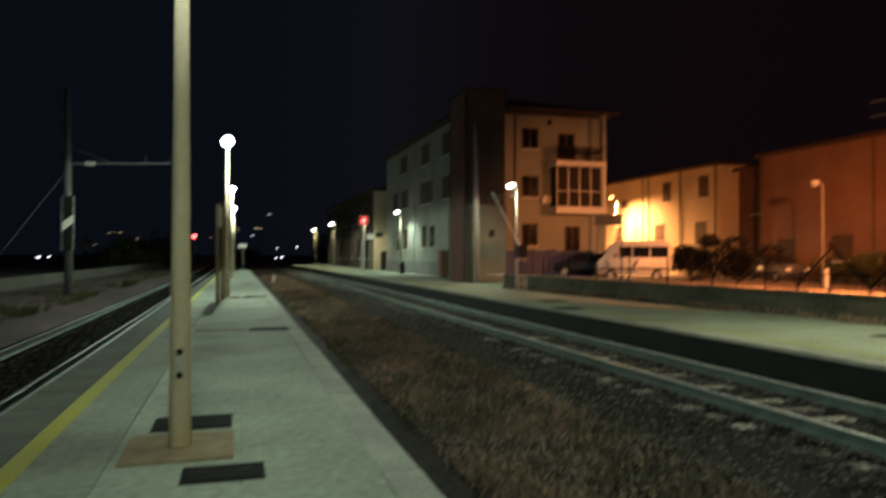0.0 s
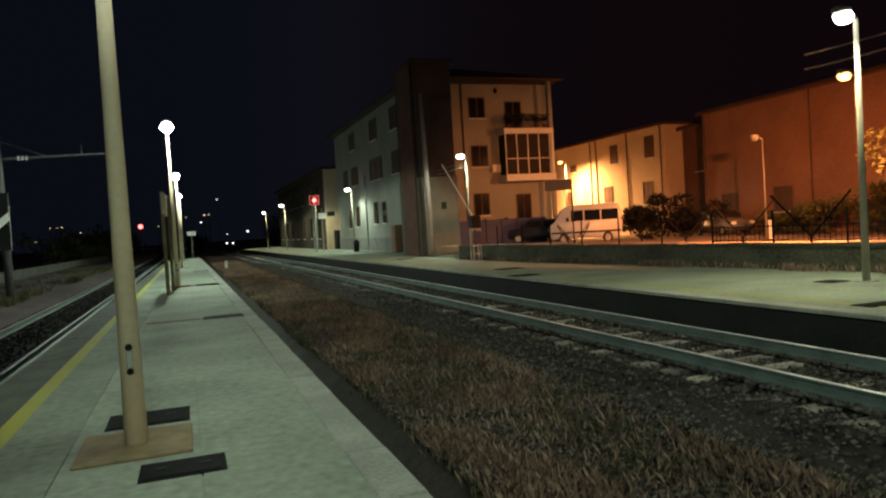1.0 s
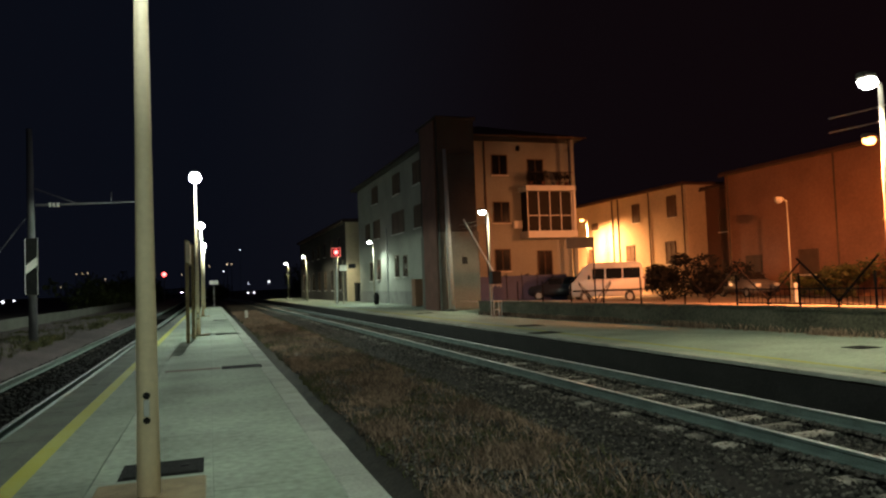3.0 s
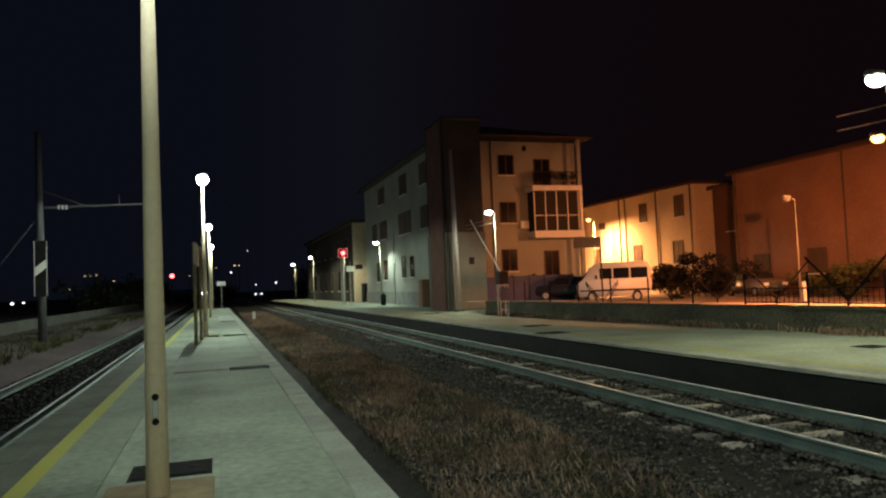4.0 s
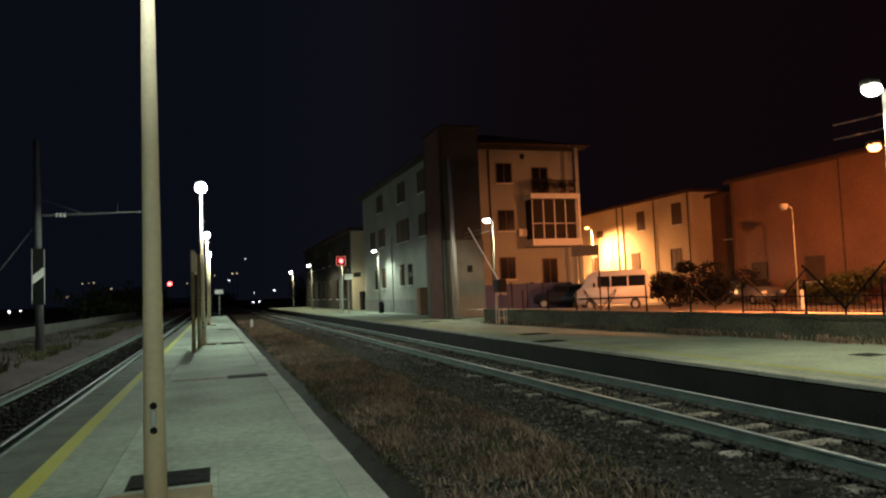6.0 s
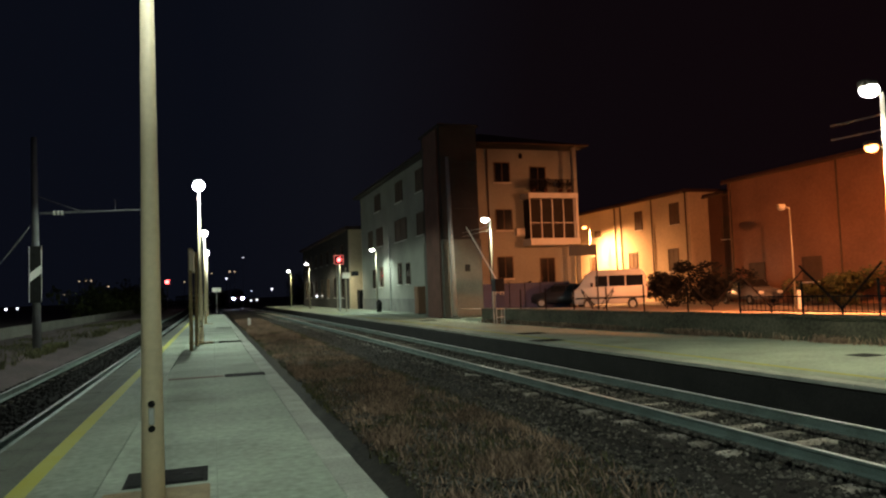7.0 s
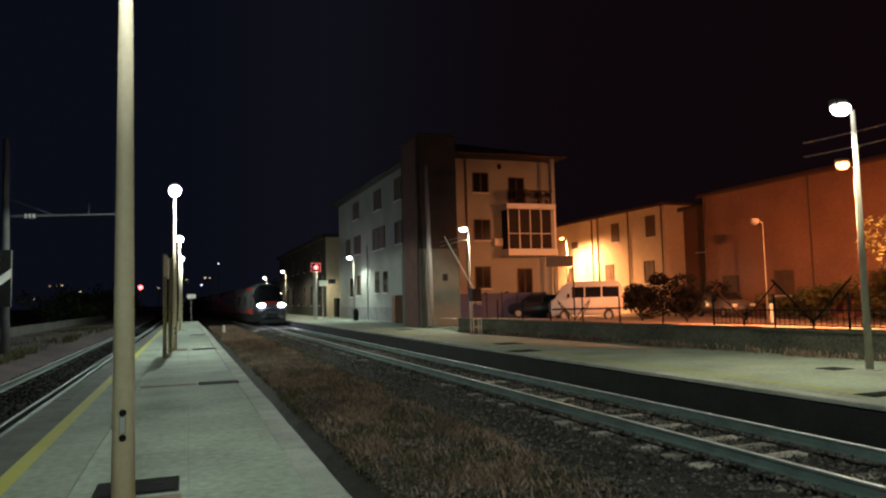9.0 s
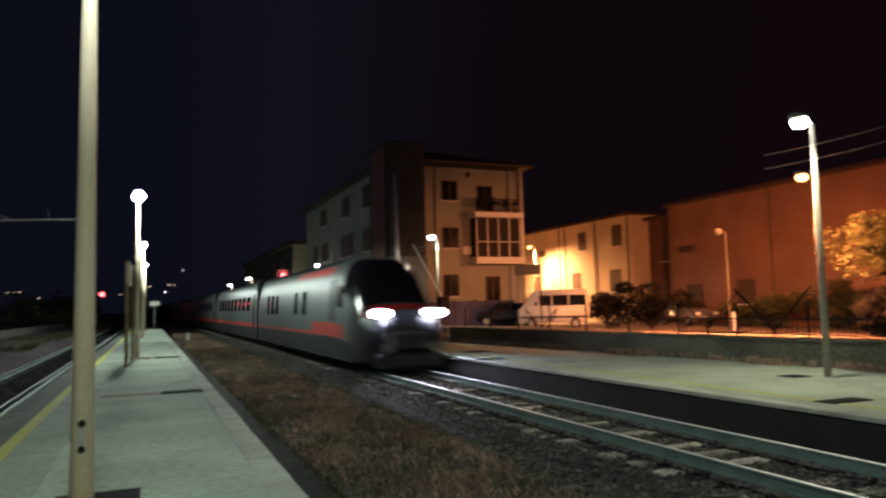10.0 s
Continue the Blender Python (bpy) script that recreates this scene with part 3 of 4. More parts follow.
def apartment_house():
    t = thing("apartment_building", "three-storey grey plastered building with a glazed veranda", "building")
    part("wall", box(14.2, 23.7, 43, 68.5, 0, 10.85), M_PLASTER, t, "grey weathered plaster wall")
    part("plinth", box(14.14, 14.198, 43, 68.5, 0, 1.05), M_PLINTH, t)
    part("soffit", box(13.55, 24.2, 41.65, 69, 10.85, 10.98, 0.03), M_TOWER, t, "dark boarded soffit")
    bm = bmesh.new()
    low = [bm.verts.new(p) for p in ((13.48, 41.55, 10.985), (24.3, 41.55, 10.985), (24.3, 69.1, 10.985), (13.48, 69.1, 10.985))]
    top = [bm.verts.new(p) for p in ((18.9, 47.5, 12.9), (18.9, 64.0, 12.9))]
    for q in ((low[0], low[1], top[0]), (low[1], low[2], top[1], top[0]), (low[2], low[3], top[1]), (low[3], low[0], top[0], top[1]), tuple(reversed(low))):
        bm.faces.new(q)
    part("roof", bm, M_ROOF, t, "low hipped clay roof")
    part("gutter", tube((13.48, 41.53, 10.94), (24.3, 41.53, 10.94), 0.06), M_SHUTTER, t)
    for x, z, w, h in ((18.0, 8.65, 1.05, 1.25), (18.0, 5.45, 1.1, 1.3), (18.0, 2.25, 1.02, 1.35)):
        window(t, "y", x, z, w, h, 43 - 0.012)
    window(t, "y", 20.6, 7.8, 1.1, 1.85, 43 - 0.012)
    window(t, "y", 21.1, 1.5, 1.0, 1.95, 43 - 0.012)
    for y, z, w, h in ((59.6, 2.1, 1.2, 1.65), (53.4, 2.2, 1.1, 1.6), (51.0, 2.2, 1.0, 1.5), (62.5, 2.0, 1.1, 1.6), (51.6, 5.6, 3.4, 1.6), (59.5, 5.7, 2.2, 1.5),
                       (63.5, 5.7, 1.6, 1.5), (52.5, 8.7, 2.0, 1.5), (60, 8.8, 2.0, 1.4), (47, 5.6, 1.6, 1.5), (47, 8.7, 1.6, 1.5)):
        window(t, "x", y, z, w, h, 14.2 - 0.012, shutter=z > 5)
    # balcony slabs, glazed veranda and railing
    part("balcony_slab", box(19.8, 23.45, 41.7, 42.99, 7.4, 7.75, 0.02), M_WHITE, t, "pale balcony slab")
    part("balcony_slab", box(19.85, 23.5, 41.7, 42.99, 4.3, 4.75, 0.02), M_WHITE, t, "pale balcony slab")
    ver = part("veranda", box(20.0, 23.25, 41.95, 42.98, 4.76, 7.39), M_VGLASS, t, "dark glazed veranda")
    for i in range(5):
        x = 19.97 + i * 0.81
        part("mullion", box(x - 0.03, x + 0.03, 41.88, 41.948, 4.76, 7.39), M_WHITE, ver)
    part("transom", box(20.0, 23.2, 41.895, 41.947, 5.75, 5.80), M_WHITE, ver)
    part("corner_post", box(23.27, 23.44, 41.75, 41.93, 4.76, 7.39), M_WHITE, ver)
    rail = part("balcony_rail", box(19.85, 23.4, 41.75, 41.79, 8.62, 8.67), M_DARKMETAL, t)
    for i in range(27):
        x = 19.9 + i * 0.133
        part("baluster", box(x - 0.01, x + 0.01, 41.76, 41.78, 7.76, 8.62), M_DARKMETAL, rail)
    part("pier", box(23.2, 23.44, 41.75, 41.95, 7.76, 10.845), M_PLASTER, t)
    part("pier", box(23.2, 23.44, 41.75, 41.95, 0.0, 4.29), M_PLASTER, t)
    part("air_unit", box(19.3, 19.9, 42.65, 42.98, 5.0, 5.5, 0.02), M_WHITE, t, "white air-conditioning unit")
    part("downpipe", tube((17.45, 42.9, 0), (17.45, 42.9, 10.84), 0.05), M_SHUTTER, t)
    part("downpipe", tube((14.1, 56.9, 0.0), (14.1, 56.9, 6.2), 0.06), M_GALV, t)
    rng = random.Random(61)
    for x in (20.3, 21.2, 22.3, 22.9):
        v, f = leaves(rng, 260, x, 41.95, 8.35, 0.32, 0.14, 0.35, 0.06)
        pymesh("balcony_plant", v, f, M_SHADELEAF, parent=t, label="dark potted plant on the balcony")
        part("plant_pot", tube((x, 41.95, 7.76), (x, 41.95, 8.02), 0.11, 0.15, 12), M_BRICKRED, t)
    part("wall_lamp", ball((19.9, 42.9, 10.4), 0.14, 0.1, 0.2), M_DARKMETAL, t)
    return t


apartment_house()


def stair_tower():
    t = thing("stair_tower", "tall narrow brown tower with a stained concrete base", "tower")
    part("shaft", box(12.45, 14.7, 37.7, 41.2, 4.45, 10.9), M_TOWER, t, "dark brown clad shaft")
    part("base", box(12.4, 14.75, 37.6, 41.3, 0, 4.44, 0.02), M_ANNEX, t, "pale stained concrete base")
    part("cap", box(12.3, 14.8, 37.5, 41.4, 10.9, 11.05, 0.03), M_TOWER, t)
    # reddish face; lamp light falling on it is put into the lighter colour
    part("lit_side_cladding", box(12.32, 12.398, 37.9, 40.5, 0.0, 10.85), M_BRICKRED, t, "reddish brown side cladding, lightened for lamp light")
    part("vent", box(13.7, 14.0, 37.56, 37.598, 2.6, 3.0), M_BLACK, t)
    for z in (6.2, 8.9):
        part("ledge", box(12.46, 14.69, 37.62, 37.698, z, z + 0.10), M_TOWER, t)
    return t


stair_tower()


def station_house():
    t = thing("station_building", "low ochre station building with a flat canopy roof", "building")
    part("wall", box(13.6, 22.5, 72, 110, 0, 8.2), M_OCHRE, t, "ochre plaster wall")
    part("roof", box(13.1, 23, 71.5, 110.5, 8.2, 8.5, 0.03), M_ROOF, t)
    # added sheet: the front gets no light, and its colour carries that darkness
    part("dark_front_sheet", box(13.53, 13.599, 72.4, 110, 0, 8.15), M_TOWER, t, "dark sheet giving the ochre front its unlit tone")
    for i in range(7):
        window(t, "x", 75 + i * 5, 1.2, 1.4, 2.2, 13.53 - 0.012)
        window(t, "x", 75 + i * 5, 5.2, 1.4, 1.6, 13.53 - 0.012)
    window(t, "y", 16.5, 4.8, 1.3, 1.6, 72 - 0.012)
    part("end_shed", box(14.3, 16.4, 70.6, 71.99, 0, 1.9), M_DARKMETAL, t, "dark metal cabinet")
    return t


station_house()


def town_house(x, y0, y1, h, material, label, wins, pipes, depth=9):
    t = thing("town_house", label, "house", "houses on the street")
    part("wall", box(x, x + depth, y0, y1, 0, h), material, t)
    part("roof", box(x - 0.45, x + depth, y0 - 0.1, y1 + 0.1, h, h + 0.22, 0.03), M_ROOF, t)
    part("gutter", tube((x - 0.5, y0, h - 0.02), (x - 0.5, y1, h - 0.02), 0.07), M_SHUTTER, t)
    for y, z, w, hh in wins:
        window(t, "x", y, z, w, hh, x - 0.012, shutter=True)
    for y in pipes:
        part("downpipe", tube((x - 0.08, y, 0.0), (x - 0.08, y, h), 0.055), M_SHUTTER, t)
    return t


town_house(33.0, 42.7, 62, 8.05, M_OCHRE, "two-storey ochre plastered house lit by a street lamp",
           ((43.9, 5.9, 1.0, 1.5), (48.6, 5.9, 0.9, 1.4), (44.2, 2.4, 1.1, 1.6), (49.5, 2.4, 1.1, 1.6), (55, 5.8, 0.9, 0.5), (56, 2.4, 1, 1.6)), (43.0, 47.2, 51.6, 52.5))
town_house(34.6, 38.7, 42.6, 7.6, M_SHADEP, "brown house set back, its plaster darkened for shadow", ((40.0, 0.1, 1.3, 2.3), (39.6, 4.5, 1.6, 1.5)), ())
town_house(33.0, 14.0, 38.6, 8.0, M_BROWNP, "brown plastered house in dim orange light",
           ((35.7, 1.5, 1.25, 1.05), (31.35, 1.35, 1.3, 1.35)), (38.3, 29.9))


# ---- street, wall and fence ----
def road_z(x, y):
    """The street falls gently away from the retaining wall."""
    d = max(0.0, min(1.0, ((x - 12.4) * 0.994 + (y - 31.5) * 0.102 - 1.0) / 13.0))
    return 0.58 - 0.52 * d


v, f = [], []
for j in range(45):
    y = -10 + j * 1.75
    for i in range(24):
        x = 12.5 + max(0.0, 31.5 - y) * 0.1027 + 0.1 + i * 1.9 if y < 37 else 23.75 + i * 1.2
        v.append((x, y, road_z(x, y)))
for j in range(44):
    for i in range(23):
        k = j * 24 + i
        f.append((k, k + 1, k + 25, k + 24))
pymesh("road", v, f, M_ASPHALT, "structure", "patched asphalt street under sodium light", smooth=True)
WALL_A, WALL_B = Vector((12.35, 31.5, 0)), Vector((16.2, -6.0, 0))
wall_dir = (WALL_B - WALL_A).normalized()
wall_turn = math.degrees(math.atan2(wall_dir.y, wall_dir.x))
WALL_LEN = (WALL_B - WALL_A).length


def boundary_wall():
    t = thing("wall_boundary", "low mossy stone boundary wall behind the platform", "wall", kind="structure", m=pose(*WALL_A, 0, 0, wall_turn))
    part("wall_body", box(0, WALL_LEN, -0.12, 0.12, 0, 0.58), M_WALLSTONE, t)
    bm = box(-0.48, 0.48, -0.17, 0.17, 0.58, 0.66, 0.012)
    me = bpy.data.meshes.new("cap_stone")
    bm.to_mesh(me)
    bm.free()
    me.materials.append(M_WALLSTONE)
    for i in range(int(WALL_LEN)):
        share("cap_stone", me, t, pose(i + 0.5, 0, random.uniform(-0.006, 0.006)))


boundary_wall()


def fence():
    t = thing("fence", "thin dark iron railing on the boundary wall", "fence", m=pose(*WALL_A, 0, 0, wall_turn) @ pose(15.5, 0, 0.66))
    n = int((WALL_LEN - 15.5) / 2)
    post = bpy.data.meshes.new("post")
    b = box(-0.02, 0.02, -0.02, 0.02, 0, 0.85, 0.004)
    b.to_mesh(post)
    b.free()
    bar = bpy.data.meshes.new("bar")
    b = tube((0, 0, 0.04), (0, 0, 0.48), 0.009, 0.009, 6)
    b.to_mesh(bar)
    b.free()
    post.materials.append(M_STRUT)
    bar.materials.append(M_STRUT)
    for i in range(-6, n + 1):
        share("post", post, t, pose(i * 2.0, 0, 0))
    for i in range(min(290, n * 14)):
        share("bar", bar, t, pose(0.14 + i * 0.143, 0, 0))
    for z in (0.07, 0.44):
        part("rail", box(0, n * 2, -0.012, 0.012, z - 0.015, z + 0.015), M_STRUT, t)


fence()
tufts("wall_weeds", 1500, -0.45, -0.13, 9, 31, 0.0, M_GRASS, 0.05, 0.22, 15, "dry weeds along the foot of the wall", 0.9, 0.05, 0.6, lambda y: 12.35 + (31.5 - y) * 0.1027)


def v_support(x, y, z, s):
    t = thing("v_support", "dark V-shaped steel trellis support by the fence", "support", "V supports", m=pose(x, y, z, 0, 0, -40))
    part("foot", tube((0, 0, -0.6), (0, 0, 0.05), 0.03), M_STRUT, t)
    for k in (-1, 1):
        part("strut", tube((0, 0, 0), (k * 0.9 * s, 0, 1.1 * s), 0.026), M_STRUT, t)


# ---- van and car ----
def van():
    t = thing("van", "white passenger van parked on the street", "van", m=pose(22.4, 36.6, 0.07, 0, 0, -32) @ Matrix.Diagonal((0.86, 1, 1.08, 1)))
    W = 1.85
    prof = [(-2.45, 0.35), (2.3, 0.35), (2.42, 0.9), (2.40, 1.6), (2.28, 2.05), (2.0, 2.16), (-1.0, 2.16), (-1.45, 2.02), (-2.05, 1.28), (-2.42, 1.08), (-2.5, 0.7)]
    bm = bmesh.new()
    f1 = bm.faces.new([bm.verts.new((x, -W / 2, z)) for x, z in prof])
    r = bmesh.ops.extrude_face_region(bm, geom=[f1])
    bmesh.ops.translate(bm, vec=(0, W, 0), verts=[v for v in r["geom"] if isinstance(v, bmesh.types.BMVert)])
    bmesh.ops.recalc_face_normals(bm, faces=bm.faces)
    bmesh.ops.bevel(bm, geom=bm.edges[:], offset=0.06, segments=2, affect="EDGES")
    part("body", bm, M_VAN, t, "white painted body", True)
    for s in (-1, 1):
        for x0, x1 in ((-0.05, 1.0), (1.08, 2.18), (-0.95, -0.13)):
            y = s * (W / 2 + 0.004)
            part("side_window", box(x0, x1, y - 0.01, y + 0.01, 1.28, 1.85, 0.008), M_GLASS, t)
        part("bumper_strip", box(-2.3, 2.3, s * W / 2 - 0.015, s * W / 2 + 0.02, 0.62, 0.72, 0.008), M_RUBBER, t)
        for x in (-1.5, 1.45):
            w = part("wheel", tube((x, s * 0.78, 0.33), (x, s * 0.95, 0.33), 0.33, None, 24), M_RUBBER, t, "black tyre")
            part("rim", tube((x, s * 0.94, 0.33), (x, s * 0.965, 0.33), 0.19, None, 16), M_GALV, w)
        part("mirror", box(-1.25, -1.1, s * 1.12 - 0.1, s * 1.12 + 0.06, 1.28, 1.5, 0.02), M_RUBBER, t)
    part("windscreen", box(-0.02, 0.02, -0.8, 0.8, -0.42, 0.40, 0.01), M_GLASS, t).matrix_basis = pose(-1.80, 0, 1.66, 0, 39, 0)
    part("rear_window", box(2.385, 2.41, -0.7, 0.7, 1.25, 1.8, 0.01), M_GLASS, t)
    for s in (-1, 1):
        part("headlight", box(-2.52, -2.44, s * 0.68 - 0.15, s * 0.68 + 0.15, 0.8, 1.0, 0.02), M_GALV, t)
        part("tail_light", box(2.40, 2.44, s * 0.8 - 0.06, s * 0.8 + 0.06, 0.95, 1.4, 0.01), M_TRAINR, t)


van()


def car(x, y, rz, paint, label):
    t = thing("car", label, "car", "parked cars", m=pose(x, y, road_z(x, y) + 0.005, 0, 0, rz))
    prof = [(-2.0, 0.28), (1.95, 0.28), (2.02, 0.75), (1.75, 0.95), (1.1, 1.42), (-0.35, 1.45), (-1.0, 1.0), (-1.85, 0.86), (-2.05, 0.6)]
    bm = bmesh.new()
    f1 = bm.faces.new([bm.verts.new((px, -0.85, z)) for px, z in prof])
    r = bmesh.ops.extrude_face_region(bm, geom=[f1])
    bmesh.ops.translate(bm, vec=(0, 1.7, 0), verts=[v for v in r["geom"] if isinstance(v, bmesh.types.BMVert)])
    bmesh.ops.recalc_face_normals(bm, faces=bm.faces)
    bmesh.ops.bevel(bm, geom=bm.edges[:], offset=0.07, segments=2, affect="EDGES")
    part("body", bm, paint, t, "", True)
    for s in (-1, 1):
        for x0, x1 in ((-0.6, 0.22), (0.3, 1.0)):
            part("side_window", box(x0, x1, s * 0.853 - 0.008, s * 0.853 + 0.008, 0.98, 1.33, 0.006), M_GLASS, t)
        for wx in (-1.25, 1.25):
            w = part("wheel", tube((wx, s * 0.7, 0.3), (wx, s * 0.87, 0.3), 0.3, None, 20), M_RUBBER, t)
            part("rim", tube((wx, s * 0.86, 0.3), (wx, s * 0.885, 0.3), 0.18, None, 14), M_GALV, w)
        part("headlight", box(-2.08, -1.98, s * 0.6 - 0.16, s * 0.6 + 0.16, 0.62, 0.8, 0.02), M_WHITE, t)
    part("windscreen", box(-0.012, 0.012, -0.7, 0.7, -0.36, 0.36, 0.006), M_GLASS, t).matrix_basis = pose(-0.69, 0, 1.25, 0, 56, 0)


M_CARD = mat("dark_car_paint", (0.03, 0.032, 0.04), 0.25, 0.1, 1.0, 0.0, spec=0.5)
M_CARS = mat("silver_car_paint", (0.12, 0.12, 0.125), 0.3, 0.1, 1.0, 0.0, spec=0.5)
car(31.0, 34.9, 82, M_CARS, "grey car parked before the brown house")
car(21.0, 39.9, -32, M_CARD, "dark car parked by the building")


# ---- plants ----
def tree(x, y, h, r, label, material, seed, n=5000, size=0.09):
    rng = random.Random(seed)
    t = thing("tree", label, "tree", m=pose(x, y, road_z(x, y)))
    bm = tube((0, 0, 0), (0.1, 0.05, h * 0.5), 0.13, 0.08, 10)
    for k in range(6):
        a = k * 1.05 + rng.uniform(-0.3, 0.3)
        tube((0.08, 0.04, h * rng.uniform(0.3, 0.48)), (math.cos(a) * r * 0.7, math.sin(a) * r * 0.7, h * rng.uniform(0.65, 0.9)), 0.05, 0.015, 6, bm)
    part("trunk", bm, M_BARK, t)
    v, f = leaves(rng, n, 0, 0, h * 0.7, r, r, h * 0.36, size)
    pymesh("crown", v, f, material, parent=t)


def bush(x, y, rx, ry, h, label, seed, material=None, n=2200, size=0.08):
    rng = random.Random(seed)
    t = thing("bush", label, "bush", "street bushes", m=pose(x, y, road_z(x, y) - 0.02))
    bm = bmesh.new()
    for k in range(5):
        a = k * 1.26
        tube((0.05 * math.cos(a), 0.05 * math.sin(a), 0), (rx * 0.4 * math.cos(a), ry * 0.4 * math.sin(a), h * 0.6), 0.03, 0.01, 5, bm)
    part("stems", bm, M_BARK, t)
    v, f = leaves(rng, n, 0, 0, h * 0.52, rx, ry, h * 0.5, size)
    pymesh("foliage", v, f, material or M_LEAF, parent=t)


tree(23.0, 15.9, 4.35, 1.65, "small tree with yellowing leaves under a street lamp", M_LEAFY, 5)
for i, (x, y, rx, ry, h) in enumerate(((26.3, 36.0, 1.7, 1.2, 2.1), (28.2, 34.8, 1.6, 1.2, 2.0), (31.2, 30.0, 1.2, 1.3, 1.5), (30.6, 27.6, 1.4, 1.3, 2.2), (30.9, 24.4, 1.5, 1.6, 2.4),
                                       (30.0, 22.0, 1.5, 1.5, 2.0), (18.9, 41.6, 1.0, 0.7, 1.3), (22.4, 15.9, 1.5, 1.2, 1.7))):
    # the first two bushes stand backlit; their darker leaf colour carries that
    bush(x, y, rx, ry, h, "dark leafy bush beside the street", 30 + i, M_SHADELEAF if i in (0, 1, 6, 7) else M_LEAF, 6500 if i in (0, 1, 7) else 2200, 0.1)

for x, y, z in ((20.29, 34.47, 0.25), (19.84, 27.61, 0.43), (18.87, 23.32, 0.52), (16.38, 17.54, 0.69), (14.76, 13.49, 0.78)):
    v_support(x, y, z, 1.0)


# ---- station equipment ----
def square_post():
    t = thing("utility_pole", "pale concrete utility pole beside the tower", "pole", m=pose(12.75, 36.9, 0))
    part("shaft", tube((0, 0, 0), (-0.14, 0, 9.0), 0.17, 0.09, 14), M_GALV, t, "pale pole", True)
    part("foot", box(-0.25, 0.25, -0.25, 0.25, 0, 0.12, 0.02), M_ANNEX, t)


square_post()


def small_station_things():
    t = thing("equipment_cabinet", "reddish metal equipment cabinet by the building", "cabinet", m=pose(13.75, 47.0, 0))
    part("case", box(-0.3, 0.3, -0.45, 0.45, 0.05, 1.9, 0.02), M_BROWNP, t)
    part("foot", box(-0.33, 0.33, -0.48, 0.48, 0, 0.06), M_ANNEX, t)
    part("door", box(-0.315, -0.301, -0.38, 0.38, 0.15, 1.8, 0.004), M_BROWNP, t)
    t = thing("litter_bin", "small black litter bin on the platform", "bin", m=pose(13.0, 56.5, 0))
    part("drum", tube((0, 0, 0), (0, 0, 0.75), 0.2, 0.24, 14), M_BLACK, t, "", True)
    part("hood", tube((0, 0, 0.75), (0, 0, 0.98), 0.24, 0.1, 14), M_BLACK, t, "", True)
    t = thing("panel_fence", "dark blue metal panel fence before the building", "fence", m=pose(15.4, 40.2, 0))
    me = bpy.data.meshes.new("panel")
    b = box(0.03, 1.02, -0.02, 0.02, 0.15, 1.85, 0.01)
    b.to_mesh(me)
    b.free()
    me.materials.append(M_BLUE)
    for i in range(6):
        share("panel", me, t, pose(i * 1.05, 0, 0))
        part("post", tube((i * 1.05, 0, 0), (i * 1.05, 0, 1.95), 0.03), M_DARKMETAL, t)
    t = thing("bollard", "short white bollard on the street", "bollard", m=pose(24.6, 24.7, road_z(24.6, 24.7) - 0.2))
    part("stake", tube((0, 0, 0.2), (0, 0, 1.05), 0.09, 0.08, 14), M_WHITE, t)


small_station_things()


def barrier():
    t = thing("level_crossing_barrier", "raised white barrier boom on a small lattice stand", "barrier", m=pose(11.75, 28.2, 0))
    for sx in (-0.18, 0.18):
        for sy in (-0.15, 0.15):
            part("leg", tube((sx, sy, 0), (sx, sy, 1.45), 0.025), M_GALV, t)
    for z in (0.35, 0.7, 1.05, 1.4):
        part("rung", box(-0.2, 0.2, -0.17, -0.13, z - 0.02, z + 0.02), M_GALV, t)
    part("sign_plate", box(-0.2, 0.2, -0.19, -0.172, 0.75, 1.3, 0.004), M_BLUE, t, "small blue plate")
    part("drive_box", box(-0.22, 0.22, -0.2, 0.2, 1.45, 2.0, 0.02), M_DARKMETAL, t)
    part("boom", tube((-0.05, 0, 1.95), (-1.35, 0, 4.25), 0.038, 0.026, 10), M_BOOM, t, "white boom")


barrier()


def red_signal():
    t = thing("railway_signal", "trackside signal showing a red light in a square backboard", "signal", m=pose(10.75, 62.0, 0))
    part("post", tube((0, 0, 0), (0, 0, 4.2), 0.07), M_GALV, t)
    part("backboard", box(-0.42, 0.42, -0.03, 0.03, 4.2, 5.0, 0.02), M_DARKMETAL, t)
    for x0, x1, z0, z1 in ((-0.42, 0.42, 4.94, 5.0), (-0.42, 0.42, 4.2, 4.26), (-0.42, -0.36, 4.26, 4.94), (0.36, 0.42, 4.26, 4.94)):
        part("rim", box(x0, x1, -0.045, -0.032, z0, z1), M_REDRIM, t, "rim made to glow red for the lens light on it")
    part("lens", ball((0, -0.06, 4.6), 0.19, 0.05, 0.19), M_RED, t, "glowing red lens", True)
    part("lamp_arm", box(0.1, 1.0, -0.05, 0.05, 3.5, 3.56), M_DARKMETAL, t)
    part("lower_board", box(0.25, 0.95, -0.06, -0.03, 2.95, 3.45, 0.01), M_WHITE, t, "small white board")
    part("speaker", box(1.1, 1.7, -0.2, 0.2, 3.15, 3.55, 0.03), M_DARKMETAL, t)
    part("side_post", tube((0.6, 0.1, 0), (0.6, 0.1, 3.9), 0.05), M_POST, t, "dark second post")
    part("ladder", box(-0.22, -0.12, 0.1, 0.14, 0.1, 4.2), M_POST, t)


red_signal()


